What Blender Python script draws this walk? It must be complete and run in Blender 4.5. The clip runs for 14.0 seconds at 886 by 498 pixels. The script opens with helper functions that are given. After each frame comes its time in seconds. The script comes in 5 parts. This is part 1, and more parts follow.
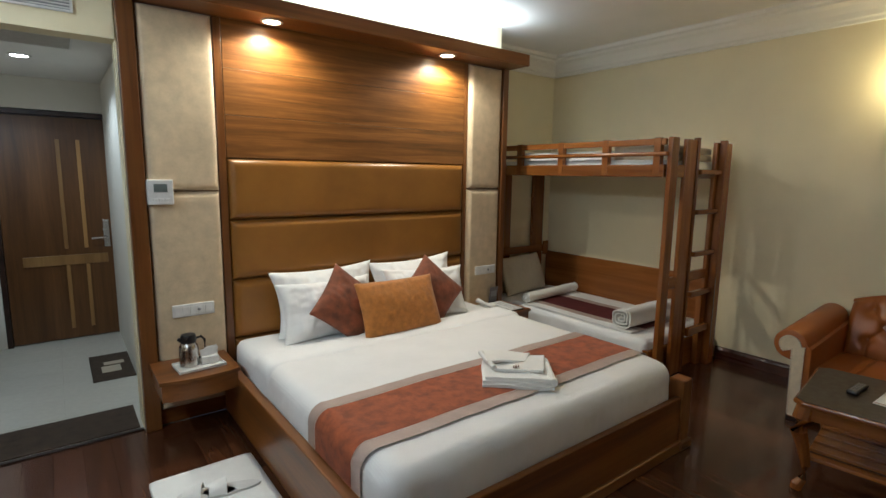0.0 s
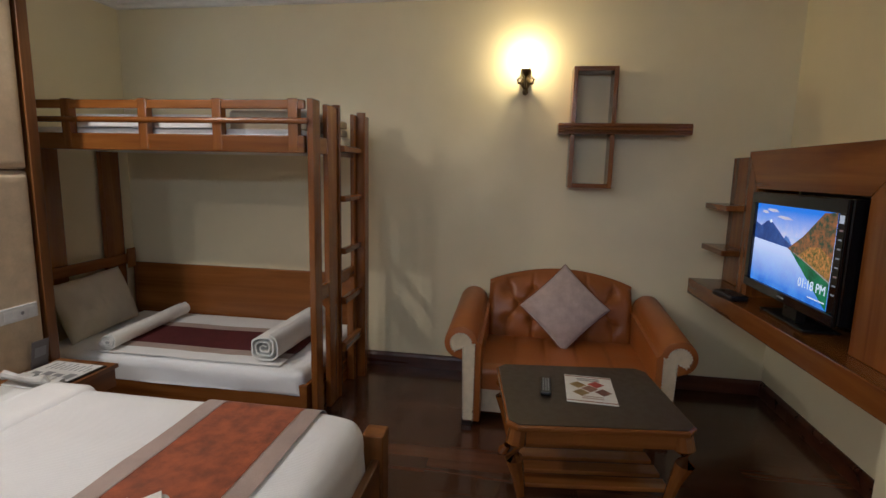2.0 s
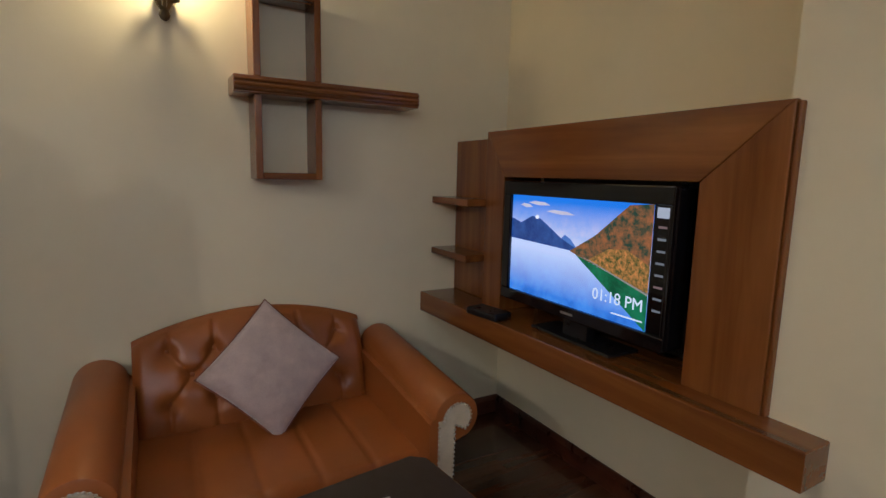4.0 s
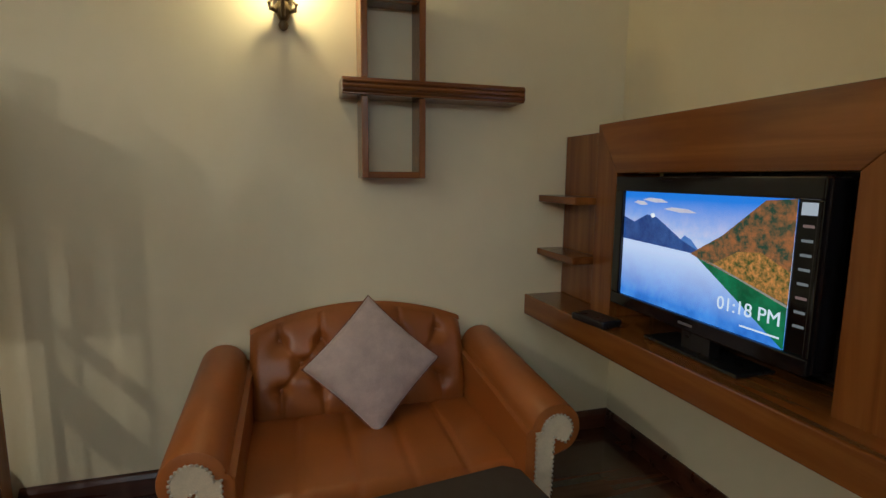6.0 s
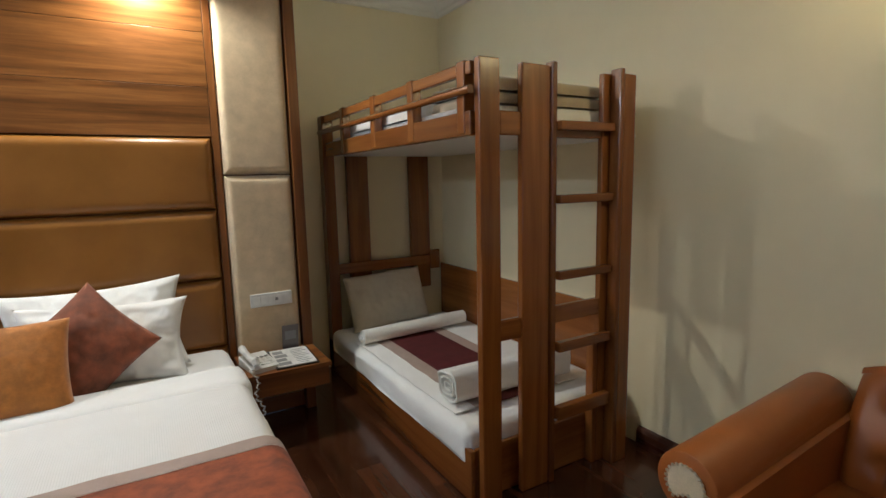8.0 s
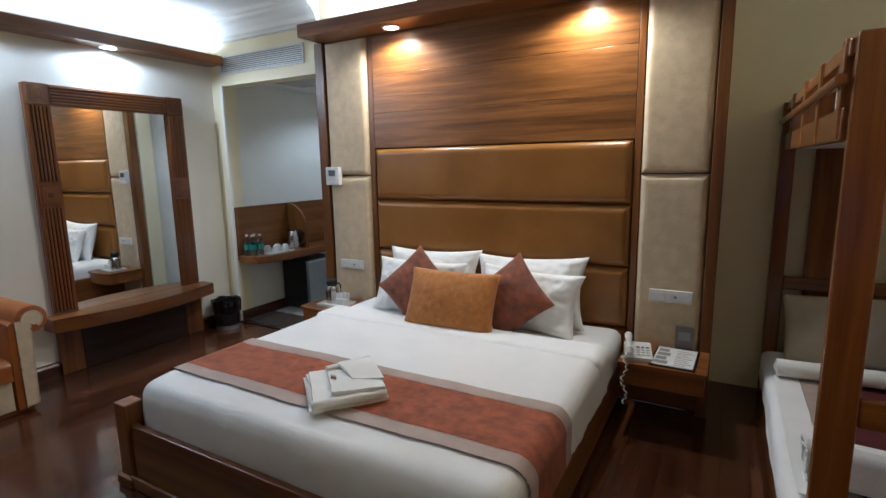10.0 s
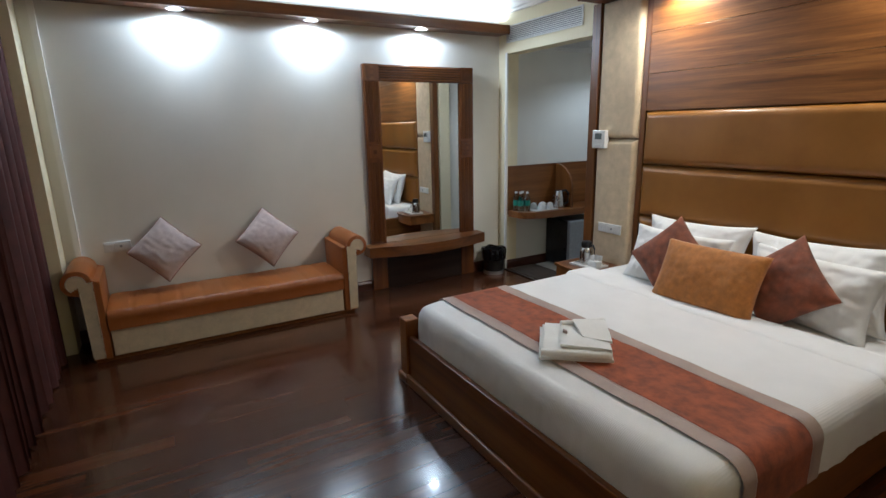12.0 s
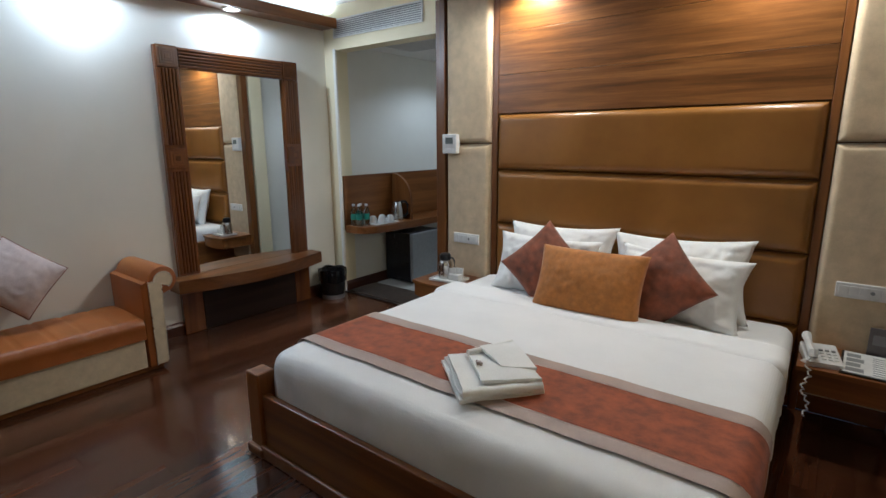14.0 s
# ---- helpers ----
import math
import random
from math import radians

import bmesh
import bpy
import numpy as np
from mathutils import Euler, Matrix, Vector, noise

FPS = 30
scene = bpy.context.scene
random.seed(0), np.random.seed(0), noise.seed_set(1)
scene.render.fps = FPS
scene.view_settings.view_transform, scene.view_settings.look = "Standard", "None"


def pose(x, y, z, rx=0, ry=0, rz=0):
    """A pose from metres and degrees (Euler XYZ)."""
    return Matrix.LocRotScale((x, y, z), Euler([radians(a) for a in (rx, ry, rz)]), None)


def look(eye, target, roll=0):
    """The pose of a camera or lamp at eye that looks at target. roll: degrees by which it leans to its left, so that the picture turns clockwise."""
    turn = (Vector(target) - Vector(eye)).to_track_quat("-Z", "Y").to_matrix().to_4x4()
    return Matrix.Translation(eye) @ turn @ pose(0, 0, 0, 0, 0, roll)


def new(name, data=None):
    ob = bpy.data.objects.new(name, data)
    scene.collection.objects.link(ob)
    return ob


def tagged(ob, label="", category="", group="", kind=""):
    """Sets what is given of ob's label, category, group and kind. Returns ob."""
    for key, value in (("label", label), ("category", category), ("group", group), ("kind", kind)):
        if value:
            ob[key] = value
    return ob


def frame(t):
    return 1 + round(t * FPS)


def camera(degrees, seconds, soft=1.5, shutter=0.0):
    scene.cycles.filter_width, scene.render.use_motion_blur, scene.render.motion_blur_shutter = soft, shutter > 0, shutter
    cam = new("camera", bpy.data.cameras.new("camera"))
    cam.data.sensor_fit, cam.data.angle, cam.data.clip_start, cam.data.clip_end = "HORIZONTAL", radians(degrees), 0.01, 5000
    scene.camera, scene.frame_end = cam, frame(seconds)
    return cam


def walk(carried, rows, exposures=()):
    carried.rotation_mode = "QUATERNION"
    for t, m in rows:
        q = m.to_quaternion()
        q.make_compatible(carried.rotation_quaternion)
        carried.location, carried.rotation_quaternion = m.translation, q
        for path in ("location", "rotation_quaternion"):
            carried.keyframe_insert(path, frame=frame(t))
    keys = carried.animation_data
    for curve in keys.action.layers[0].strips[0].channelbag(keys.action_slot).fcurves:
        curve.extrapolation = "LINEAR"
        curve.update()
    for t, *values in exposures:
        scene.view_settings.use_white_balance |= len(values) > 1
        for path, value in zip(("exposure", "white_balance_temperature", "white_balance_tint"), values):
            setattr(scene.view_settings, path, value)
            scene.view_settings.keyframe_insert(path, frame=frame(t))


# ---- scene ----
U = 1.045  # metres per unit of the plan below
LIGHT, SCREEN = 1.0, 1.0
EXPOSURES = ((0.0, -0.72, 5500, 2), (1.0, -0.84, 5350, 2), (2.0, -0.84, 5400, 11), (3.5, -0.80, 5250, 14), (6.0, -0.82, 5500, 3), (6.5, -0.72, 5650, 6), (7.2, -0.44, 5600, 3), (9.0, -0.63, 4900, 5), (11.5, -0.77, 5150, 6), (14.0, -0.80, 5100, 5))
cam = camera(82.4, 14.0)
PATH = [
    (0, (0.06, 0.084, 1.539), (1.262, 1.656, 1.248), 0.8),
    (0.5, (0.215, 0.265, 1.532), (1.679, 1.597, 1.238), 0.9),
    (1, (0.44, 0.491, 1.511), (2.124, 1.528, 1.212), 1.1),
    (1.5, (0.676, 0.694, 1.463), (2.521, 1.399, 1.152), 1.1),
    (2, (0.958, 0.886, 1.465), (2.911, 1.191, 1.16), 1.3),
    (2.5, (1.338, 1.006, 1.493), (3.308, 0.832, 1.194), 1.5),
    (3, (1.725, 1.055, 1.492), (3.628, 0.515, 1.197), 1.5),
    (3.5, (2.05, 1.054, 1.438), (3.825, 0.176, 1.153), 1.5),
    (3.7, (2.149, 1.024, 1.422), (3.866, 0.041, 1.134), 1.3),
    (6, (2.205, 0.894, 1.382), (4.103, 0.33, 1.101), 0.5),
    (6.5, (2.209, 0.947, 1.379), (4.186, 1.022, 1.084), 0.3),
    (7, (2.225, 0.671, 1.296), (4.017, 1.525, 1.052), 0.6),
    (7.5, (2.262, 0.57, 1.348), (3.72, 1.91, 1.068), -0.8),
    (8, (2.449, 0.393, 1.379), (3.45, 2.102, 1.102), -1.3),
    (8.5, (2.687, 0.293, 1.377), (3.163, 2.216, 1.104), -1.1),
    (9, (2.891, 0.24, 1.436), (2.817, 2.22, 1.166), -1.2),
    (9.2, (2.991, 0.232, 1.449), (2.713, 2.194, 1.183), -1.2),
    (11.3, (3.464, 0.203, 1.542), (1.872, 1.319, 1.073), -1.4),
    (11.5, (3.474, 0.211, 1.543), (1.835, 1.257, 1.074), -1.3),
    (12, (3.504, 0.188, 1.547), (1.814, 1.148, 1.075), -1.2),
    (12.5, (3.504, 0.163, 1.531), (1.806, 1.115, 1.073), -0.9),
    (13, (3.389, 0.147, 1.53), (1.754, 1.257, 1.223), -0.6),
    (13.5, (3.122, 0.155, 1.494), (1.699, 1.533, 1.222), -0.2),
    (14, (2.863, 0.249, 1.437), (1.661, 1.793, 1.021), -0.3),
]
walk(cam, [(t, look(eye, target, roll)) for t, eye, target, roll in PATH], EXPOSURES)

# ---------------------------------------------------------------- helpers
I4 = Matrix.Identity(4)


def thing(name, x, y, z, rz=0.0, label="", category="", group="", kind=""):
    ob = new(name)
    ob.empty_display_size = 0.05
    ob.matrix_basis = pose(x * U, y * U, z * U, 0, 0, rz)
    return tagged(ob, label, category, group, kind)


def link(name, bm, mat, smooth=False, angle=0.6):
    bm.transform(Matrix.Scale(U, 4))
    me = bpy.data.meshes.new(name)
    bmesh.ops.recalc_face_normals(bm, faces=bm.faces)
    bm.to_mesh(me)
    bm.free()
    me.materials.append(mat)
    if smooth:
        me.shade_smooth()
        me.set_sharp_from_angle(angle=angle)
    return new(name, me)


def part(name, bm, mat, parent, label="", smooth=False, angle=0.6):
    """One mesh object under a thing or part, built in its parent's space."""
    ob = link(name, bm, mat, smooth, angle)
    ob.parent = parent
    if label:
        ob["label"] = label
    return ob


def solid(name, bm, mat, label="", category="", kind="structure", smooth=False):
    return tagged(link(name, bm, mat, smooth), label, category, "", kind)


def box(bm, x0, y0, z0, x1, y1, z1, bevel=0.0, seg=2, m=None):
    vs = [bm.verts.new((x, y, z)) for x in (x0, x1) for y in (y0, y1) for z in (z0, z1)]
    fs = [bm.faces.new([vs[i] for i in f]) for f in ((0, 1, 3, 2), (4, 6, 7, 5), (0, 4, 5, 1), (2, 3, 7, 6), (0, 2, 6, 4), (1, 5, 7, 3))]
    if bevel > 0:
        es = list({e for f in fs for e in f.edges})
        r = bmesh.ops.bevel(bm, geom=es, offset=bevel, segments=seg, profile=0.5, affect="EDGES")
        vs = list({v for f in r["faces"] for v in f.verts} | {v for v in vs if v.is_valid})
    if m is not None:
        bmesh.ops.transform(bm, matrix=m, verts=vs)
    return bm


def B(*a, **k):
    return box(bmesh.new(), *a, **k)


def lathe(bm, prof, seg=20, m=I4, cap=True):
    rings = []
    for r, z in prof:
        rings.append([bm.verts.new(m @ Vector((r * math.cos(2 * math.pi * i / seg), r * math.sin(2 * math.pi * i / seg), z))) for i in range(seg)])
    for a, b in zip(rings, rings[1:]):
        for i in range(seg):
            bm.faces.new((a[i], a[(i + 1) % seg], b[(i + 1) % seg], b[i]))
    if cap:
        bm.faces.new(rings[0][::-1])
        bm.faces.new(rings[-1])
    return bm


def rod(bm, p0, p1, r, seg=10, r1=None):
    d = Vector(p1) - Vector(p0)
    m = Matrix.Translation(p0) @ d.to_track_quat("Z", "Y").to_matrix().to_4x4()
    return lathe(bm, [(r, 0), (r if r1 is None else r1, d.length)], seg, m)


def tube(bm, pts, r, seg=8):
    """A bent rod through points."""
    rings = []
    for i, p in enumerate(pts):
        a, b = Vector(pts[max(i - 1, 0)]), Vector(pts[min(i + 1, len(pts) - 1)])
        q = (b - a).to_track_quat("Z", "Y").to_matrix()
        rr = r[i] if isinstance(r, (list, tuple)) else r
        rings.append([bm.verts.new(Vector(p) + q @ Vector((rr * math.cos(2 * math.pi * k / seg), rr * math.sin(2 * math.pi * k / seg), 0))) for k in range(seg)])
    for a, b in zip(rings, rings[1:]):
        for k in range(seg):
            bm.faces.new((a[k], a[(k + 1) % seg], b[(k + 1) % seg], b[k]))
    bm.faces.new(rings[0][::-1])
    bm.faces.new(rings[-1])
    return bm


def prism(bm, pts, a0, a1, axis="x", bevel=0.0):
    """A polygon drawn in the two other axes, drawn out along one axis."""
    put = {"x": lambda a, p: (a, p[0], p[1]), "y": lambda a, p: (p[0], a, p[1]), "z": lambda a, p: (p[0], p[1], a)}[axis]
    lo, hi = [[bm.verts.new(put(a, p)) for p in pts] for a in (a0, a1)]
    fs = [bm.faces.new(lo[::-1]), bm.faces.new(hi)]
    n = len(pts)
    for i in range(n):
        fs.append(bm.faces.new((lo[i], lo[(i + 1) % n], hi[(i + 1) % n], hi[i])))
    if bevel > 0:
        es = list(set(fs[0].edges) | set(fs[1].edges))
        bmesh.ops.bevel(bm, geom=es, offset=bevel, segments=2, profile=0.5, affect="EDGES")
    return bm


def sheet(bm, nu, nv, f):
    """A grid of points f(u, v), u and v from 0 to 1."""
    g = [[bm.verts.new(f(i / nu, j / nv)) for j in range(nv + 1)] for i in range(nu + 1)]
    for i in range(nu):
        for j in range(nv):
            bm.faces.new((g[i][j], g[i + 1][j], g[i + 1][j + 1], g[i][j + 1]))
    return g


def shell(bm, thick):
    bm.normal_update()
    bmesh.ops.solidify(bm, geom=bm.faces, thickness=thick)


def wob(x, y, z, s, seed=0.0):
    return noise.noise(Vector((x * s + seed, y * s - seed, z * s + 3 * seed)))


def pillow(w, h, d, m, n=34, pinch=0.07, power=0.5, crease=0.006, seed=1.0):
    bm = bmesh.new()
    for side in (1, -1):
        def f(u, v):
            a, b = 2 * u - 1, 2 * v - 1
            t = max(0.0, (1 - a * a) * (1 - b * b)) ** power
            x = w / 2 * a * (1 - pinch * (1 - b * b))
            y = h / 2 * b * (1 - pinch * (1 - a * a))
            edge = min(1.0, 6 * min(1 - abs(a), 1 - abs(b)))
            z = side * (d / 2 * t + crease * edge * (wob(x, y, side, 7, seed) + 0.9 * abs(wob(x * 1.6, y * 0.7, side, 13, seed)) + 0.35 * wob(x, y, side, 30, seed)))
            return m @ Vector((x, y, z))
        sheet(bm, n, n, f)
    bmesh.ops.remove_doubles(bm, verts=bm.verts, dist=0.0004)
    return bm


def padded(x0, x1, z0, z1, y, depth, edge=0.05, n=28):
    """A padded panel that faces -y, with rounded rims."""
    bm = bmesh.new()
    w, h = x1 - x0, z1 - z0
    def rise(d):
        k = min(1.0, max(0.0, d) / edge)
        return math.sqrt(max(0.0, 1 - (1 - k) ** 2))
    us = sorted({*(edge / w * (i / 6) ** 1.5 for i in range(7)), *(1 - edge / w * (i / 6) ** 1.5 for i in range(7)), *((i + 0.5) / n for i in range(n) if edge / w < (i + 0.5) / n < 1 - edge / w)})
    vs = sorted({*(edge / h * (i / 6) ** 1.5 for i in range(7)), *(1 - edge / h * (i / 6) ** 1.5 for i in range(7)), *((i + 0.5) / 10 for i in range(10) if edge / h < (i + 0.5) / 10 < 1 - edge / h)})
    g = []
    for u in us:
        row = []
        for v in vs:
            x, z = x0 + w * u, z0 + h * v
            t = min(rise(min(u, 1 - u) * w), rise(min(v, 1 - v) * h))
            row.append(bm.verts.new((x, y - depth * t - 0.003 * t * wob(x, 0, z, 5), z)))
        g.append(row)
    for i in range(len(us) - 1):
        for j in range(len(vs) - 1):
            bm.faces.new((g[i][j], g[i + 1][j], g[i + 1][j + 1], g[i][j + 1]))
    return bm


# ---------------------------------------------------------------- materials
def material(name, rough=0.5, metal=0.0):
    mat = bpy.data.materials.new(name)
    mat.use_nodes = True
    nt = mat.node_tree
    bsdf = nt.nodes["Principled BSDF"]
    bsdf.inputs["Roughness"].default_value, bsdf.inputs["Metallic"].default_value = rough, metal
    return mat, nt, bsdf


def coords(nt, scale, turn=(0, 0, 0)):
    tc, mp = nt.nodes.new("ShaderNodeTexCoord"), nt.nodes.new("ShaderNodeMapping")
    mp.inputs["Scale"].default_value = scale
    mp.inputs["Rotation"].default_value = turn
    nt.links.new(tc.outputs["Object"], mp.inputs["Vector"])
    return mp


def noisy(nt, vec, scale, detail=4.0, rough=0.55, distort=0.0):
    n = nt.nodes.new("ShaderNodeTexNoise")
    n.inputs["Scale"].default_value, n.inputs["Detail"].default_value = scale, detail
    n.inputs["Roughness"].default_value, n.inputs["Distortion"].default_value = rough, distort
    nt.links.new(vec.outputs[0], n.inputs["Vector"])
    return n


def ramp(nt, fac, stops):
    r = nt.nodes.new("ShaderNodeValToRGB")
    while len(r.color_ramp.elements) < len(stops):
        r.color_ramp.elements.new(0.5)
    for e, (p, c) in zip(r.color_ramp.elements, stops):
        e.position, e.color = p, (*c, 1)
    nt.links.new(fac, r.inputs["Fac"])
    return r


def mixed(nt, fac, a, b, mode="MULTIPLY"):
    m = nt.nodes.new("ShaderNodeMix")
    m.data_type, m.blend_type = "RGBA", mode
    if isinstance(fac, float):
        m.inputs["Factor"].default_value = fac
    else:
        nt.links.new(fac, m.inputs["Factor"])
    for sock, val in ((m.inputs[6], a), (m.inputs[7], b)):
        if isinstance(val, tuple):
            sock.default_value = (*val, 1)
        else:
            nt.links.new(val, sock)
    return m.outputs[2]


def bump(nt, bsdf, height, strength=0.2, dist=0.01):
    b = nt.nodes.new("ShaderNodeBump")
    b.inputs["Strength"].default_value, b.inputs["Distance"].default_value = strength, dist
    nt.links.new(height, b.inputs["Height"])
    nt.links.new(b.outputs[0], bsdf.inputs["Normal"])


def wood(name, dark, mid, light, axis="x", rough=0.3, grain=1.0, vary=0.35, coat=0.0, fine_mix=0.6, coat_rough=0.12):
    mat, nt, bsdf = material(name, rough)
    k = {"x": (0.35, 7, 7), "y": (7, 0.35, 7), "z": (7, 7, 0.35)}[axis]
    mp = coords(nt, tuple(v * grain for v in k))
    info = nt.nodes.new("ShaderNodeObjectInfo")
    off = nt.nodes.new("ShaderNodeVectorMath")
    off.operation = "MULTIPLY_ADD"
    off.inputs[1].default_value = (17, 23, 31)
    nt.links.new(info.outputs["Random"], off.inputs[0])
    nt.links.new(mp.outputs[0], off.inputs[2])
    a = noisy(nt, off, 1.3, 5, 0.6, 0.7)
    b = noisy(nt, off, 9.0, 3, 0.7, 0.2)
    c = ramp(nt, a.outputs[0], [(0.28, dark), (0.48, mid), (0.7, light)])
    fine = ramp(nt, b.outputs[0], [(0.35, (0.80, 0.78, 0.76)), (0.6, (1.05, 1.04, 1.03))])
    col = mixed(nt, fine_mix, c.outputs[0], fine.outputs[0])
    tone = ramp(nt, info.outputs["Random"], [(0.0, (1 - vary,) * 3), (1.0, (1 + vary * 0.6,) * 3)])
    col = mixed(nt, 1.0, col, tone.outputs[0])
    nt.links.new(col, bsdf.inputs["Base Color"])
    rr = ramp(nt, a.outputs[0], [(0.2, (rough * 0.92,) * 3), (0.8, (rough * 1.1,) * 3)])
    nt.links.new(rr.outputs[0], bsdf.inputs["Roughness"])
    bump(nt, bsdf, b.outputs[0], 0.008 if coat else 0.06, 0.003)
    bsdf.inputs["Coat Weight"].default_value = coat
    bsdf.inputs["Coat Roughness"].default_value = coat_rough
    return mat


def cloth(name, col, rough=0.85, weave=420.0, mottle=0.12, big=6.0, sheen=0.2, strength=0.25, stripe=0.0):
    mat, nt, bsdf = material(name, rough)
    mp = coords(nt, (1, 1, 1))
    a, b = noisy(nt, mp, big, 4, 0.6), noisy(nt, mp, weave, 2)
    lo, hi = tuple(c * (1 - mottle) for c in col), tuple(min(1.0, c * (1 + mottle)) for c in col)
    c1 = ramp(nt, a.outputs[0], [(0.3, lo), (0.7, hi)])
    c2 = ramp(nt, b.outputs[0], [(0.3, (0.86,) * 3), (0.7, (1.06,) * 3)])
    col2 = mixed(nt, 0.6, c1.outputs[0], c2.outputs[0])
    nt.links.new(col2, bsdf.inputs["Base Color"])
    if stripe:
        w = nt.nodes.new("ShaderNodeTexWave")
        w.inputs["Scale"].default_value = stripe
        w.bands_direction = "X"
        nt.links.new(mp.outputs[0], w.inputs["Vector"])
        bump(nt, bsdf, w.outputs["Fac"], 0.22, 0.002)
    else:
        bump(nt, bsdf, b.outputs[0], strength, 0.002)
    bsdf.inputs["Sheen Weight"].default_value = sheen
    return mat


def leather(name, col, rough=0.38):
    mat, nt, bsdf = material(name, rough)
    mp = coords(nt, (1, 1, 1))
    a, b = noisy(nt, mp, 4, 4, 0.6), noisy(nt, mp, 160, 3, 0.6)
    c = ramp(nt, a.outputs[0], [(0.3, tuple(v * 0.85 for v in col)), (0.7, tuple(v * 1.12 for v in col))])
    nt.links.new(c.outputs[0], bsdf.inputs["Base Color"])
    r = ramp(nt, a.outputs[0], [(0.3, (rough * 0.85,) * 3), (0.7, (rough * 1.2,) * 3)])
    nt.links.new(r.outputs[0], bsdf.inputs["Roughness"])
    bump(nt, bsdf, b.outputs[0], 0.18, 0.002)
    return mat


def paint(name, col, rough=0.6, relief=0.12, grain=140.0):
    mat, nt, bsdf = material(name, rough)
    mp = coords(nt, (1, 1, 1))
    a, b = noisy(nt, mp, 1.6, 5, 0.6), noisy(nt, mp, grain, 3, 0.6)
    c = ramp(nt, a.outputs[0], [(0.3, tuple(v * 0.95 for v in col)), (0.7, tuple(min(1, v * 1.03) for v in col))])
    nt.links.new(c.outputs[0], bsdf.inputs["Base Color"])
    bump(nt, bsdf, b.outputs[0], relief, 0.003)
    return mat


def plain(name, col, rough=0.4, metal=0.0, wear=0.15):
    mat, nt, bsdf = material(name, rough, metal)
    mp = coords(nt, (1, 1, 1))
    a = noisy(nt, mp, 30, 4, 0.6)
    c = ramp(nt, a.outputs[0], [(0.3, tuple(v * (1 - wear) for v in col)), (0.7, col)])
    nt.links.new(c.outputs[0], bsdf.inputs["Base Color"])
    r = ramp(nt, a.outputs[0], [(0.3, (rough * 0.85,) * 3), (0.7, (min(1, rough * 1.15),) * 3)])
    nt.links.new(r.outputs[0], bsdf.inputs["Roughness"])
    return mat


def glow(name, col, strength):
    mat, nt, bsdf = material(name, 0.5)
    bsdf.inputs["Base Color"].default_value = (0.02, 0.02, 0.02, 1)
    bsdf.inputs["Emission Color"].default_value = (*col, 1)
    bsdf.inputs["Emission Strength"].default_value = strength
    return mat


TEAK = dict(dark=(0.085, 0.027, 0.006), mid=(0.19, 0.068, 0.014), light=(0.29, 0.118, 0.028))
M_WOOD_X = wood("teak_laminate_x", axis="x", rough=0.32, vary=0.2, fine_mix=0.45, **TEAK)
M_WOOD_Y = wood("teak_laminate_y", axis="y", rough=0.32, **TEAK)
M_WOOD_Z = wood("teak_laminate_z", axis="z", rough=0.32, **TEAK)
M_PANEL = wood("walnut_panel", (0.085, 0.030, 0.005), (0.185, 0.070, 0.013), (0.31, 0.130, 0.030), axis="x", rough=0.36, grain=2.0, vary=0.06, fine_mix=0.8)
RED = dict(dark=(0.105, 0.032, 0.005), mid=(0.20, 0.066, 0.011), light=(0.29, 0.108, 0.021))
M_RED_X = wood("red_teak_x", axis="x", rough=0.25, coat=0.3, vary=0.12, fine_mix=0.15, **RED)
M_RED_Y = wood("red_teak_y", axis="y", rough=0.25, coat=0.3, vary=0.12, fine_mix=0.15, **RED)
M_RED_Z = wood("red_teak_z", axis="z", rough=0.25, coat=0.3, vary=0.12, fine_mix=0.15, **RED)
DEEP = dict(dark=(0.070, 0.020, 0.004), mid=(0.120, 0.038, 0.008), light=(0.175, 0.062, 0.014))
M_DEEP_Y = wood("deep_teak_y", axis="y", rough=0.22, coat=0.4, vary=0.12, fine_mix=0.15, **DEEP)
M_DEEP_Z = wood("deep_teak_z", axis="z", rough=0.22, coat=0.4, vary=0.12, fine_mix=0.15, **DEEP)
M_FLOOR = wood("floor_laminate", (0.032, 0.011, 0.005), (0.070, 0.024, 0.010), (0.115, 0.042, 0.017), axis="y", rough=0.2, grain=0.9, vary=0.2, coat=0.3, coat_rough=0.06)
M_DOOR = wood("dark_door_veneer", (0.055, 0.022, 0.006), (0.10, 0.042, 0.011), (0.15, 0.068, 0.02), axis="z", rough=0.3, vary=0.1)
M_JOINT = plain("floor_joint", (0.015, 0.006, 0.004), 0.6)
M_SKIRT = wood("skirting_wood", (0.03, 0.008, 0.004), (0.06, 0.018, 0.008), (0.10, 0.03, 0.012), axis="y", rough=0.28)
M_DARK = wood("dark_stained_wood", (0.012, 0.006, 0.004), (0.025, 0.012, 0.008), (0.045, 0.022, 0.013), axis="y", rough=0.3)
M_LEATHER = leather("tan_leather", (0.31, 0.094, 0.015))
M_HEAD = leather("mustard_leather", (0.265, 0.112, 0.017), 0.34)
M_SUEDE = cloth("cream_suede", (0.60, 0.47, 0.30), 0.75, 300, 0.12, 14, 0.2)
M_CREAM = cloth("cream_leatherette", (0.62, 0.52, 0.36), 0.55, 200, 0.1, 20, 0.0)
M_WALL = paint("cream_wall_paint", (0.78, 0.69, 0.46))
M_WHITEWALL = paint("off_white_wall_paint", (0.74, 0.71, 0.63))
M_CEIL = paint("white_ceiling_paint", (0.80, 0.78, 0.74), 0.7, 0.05)
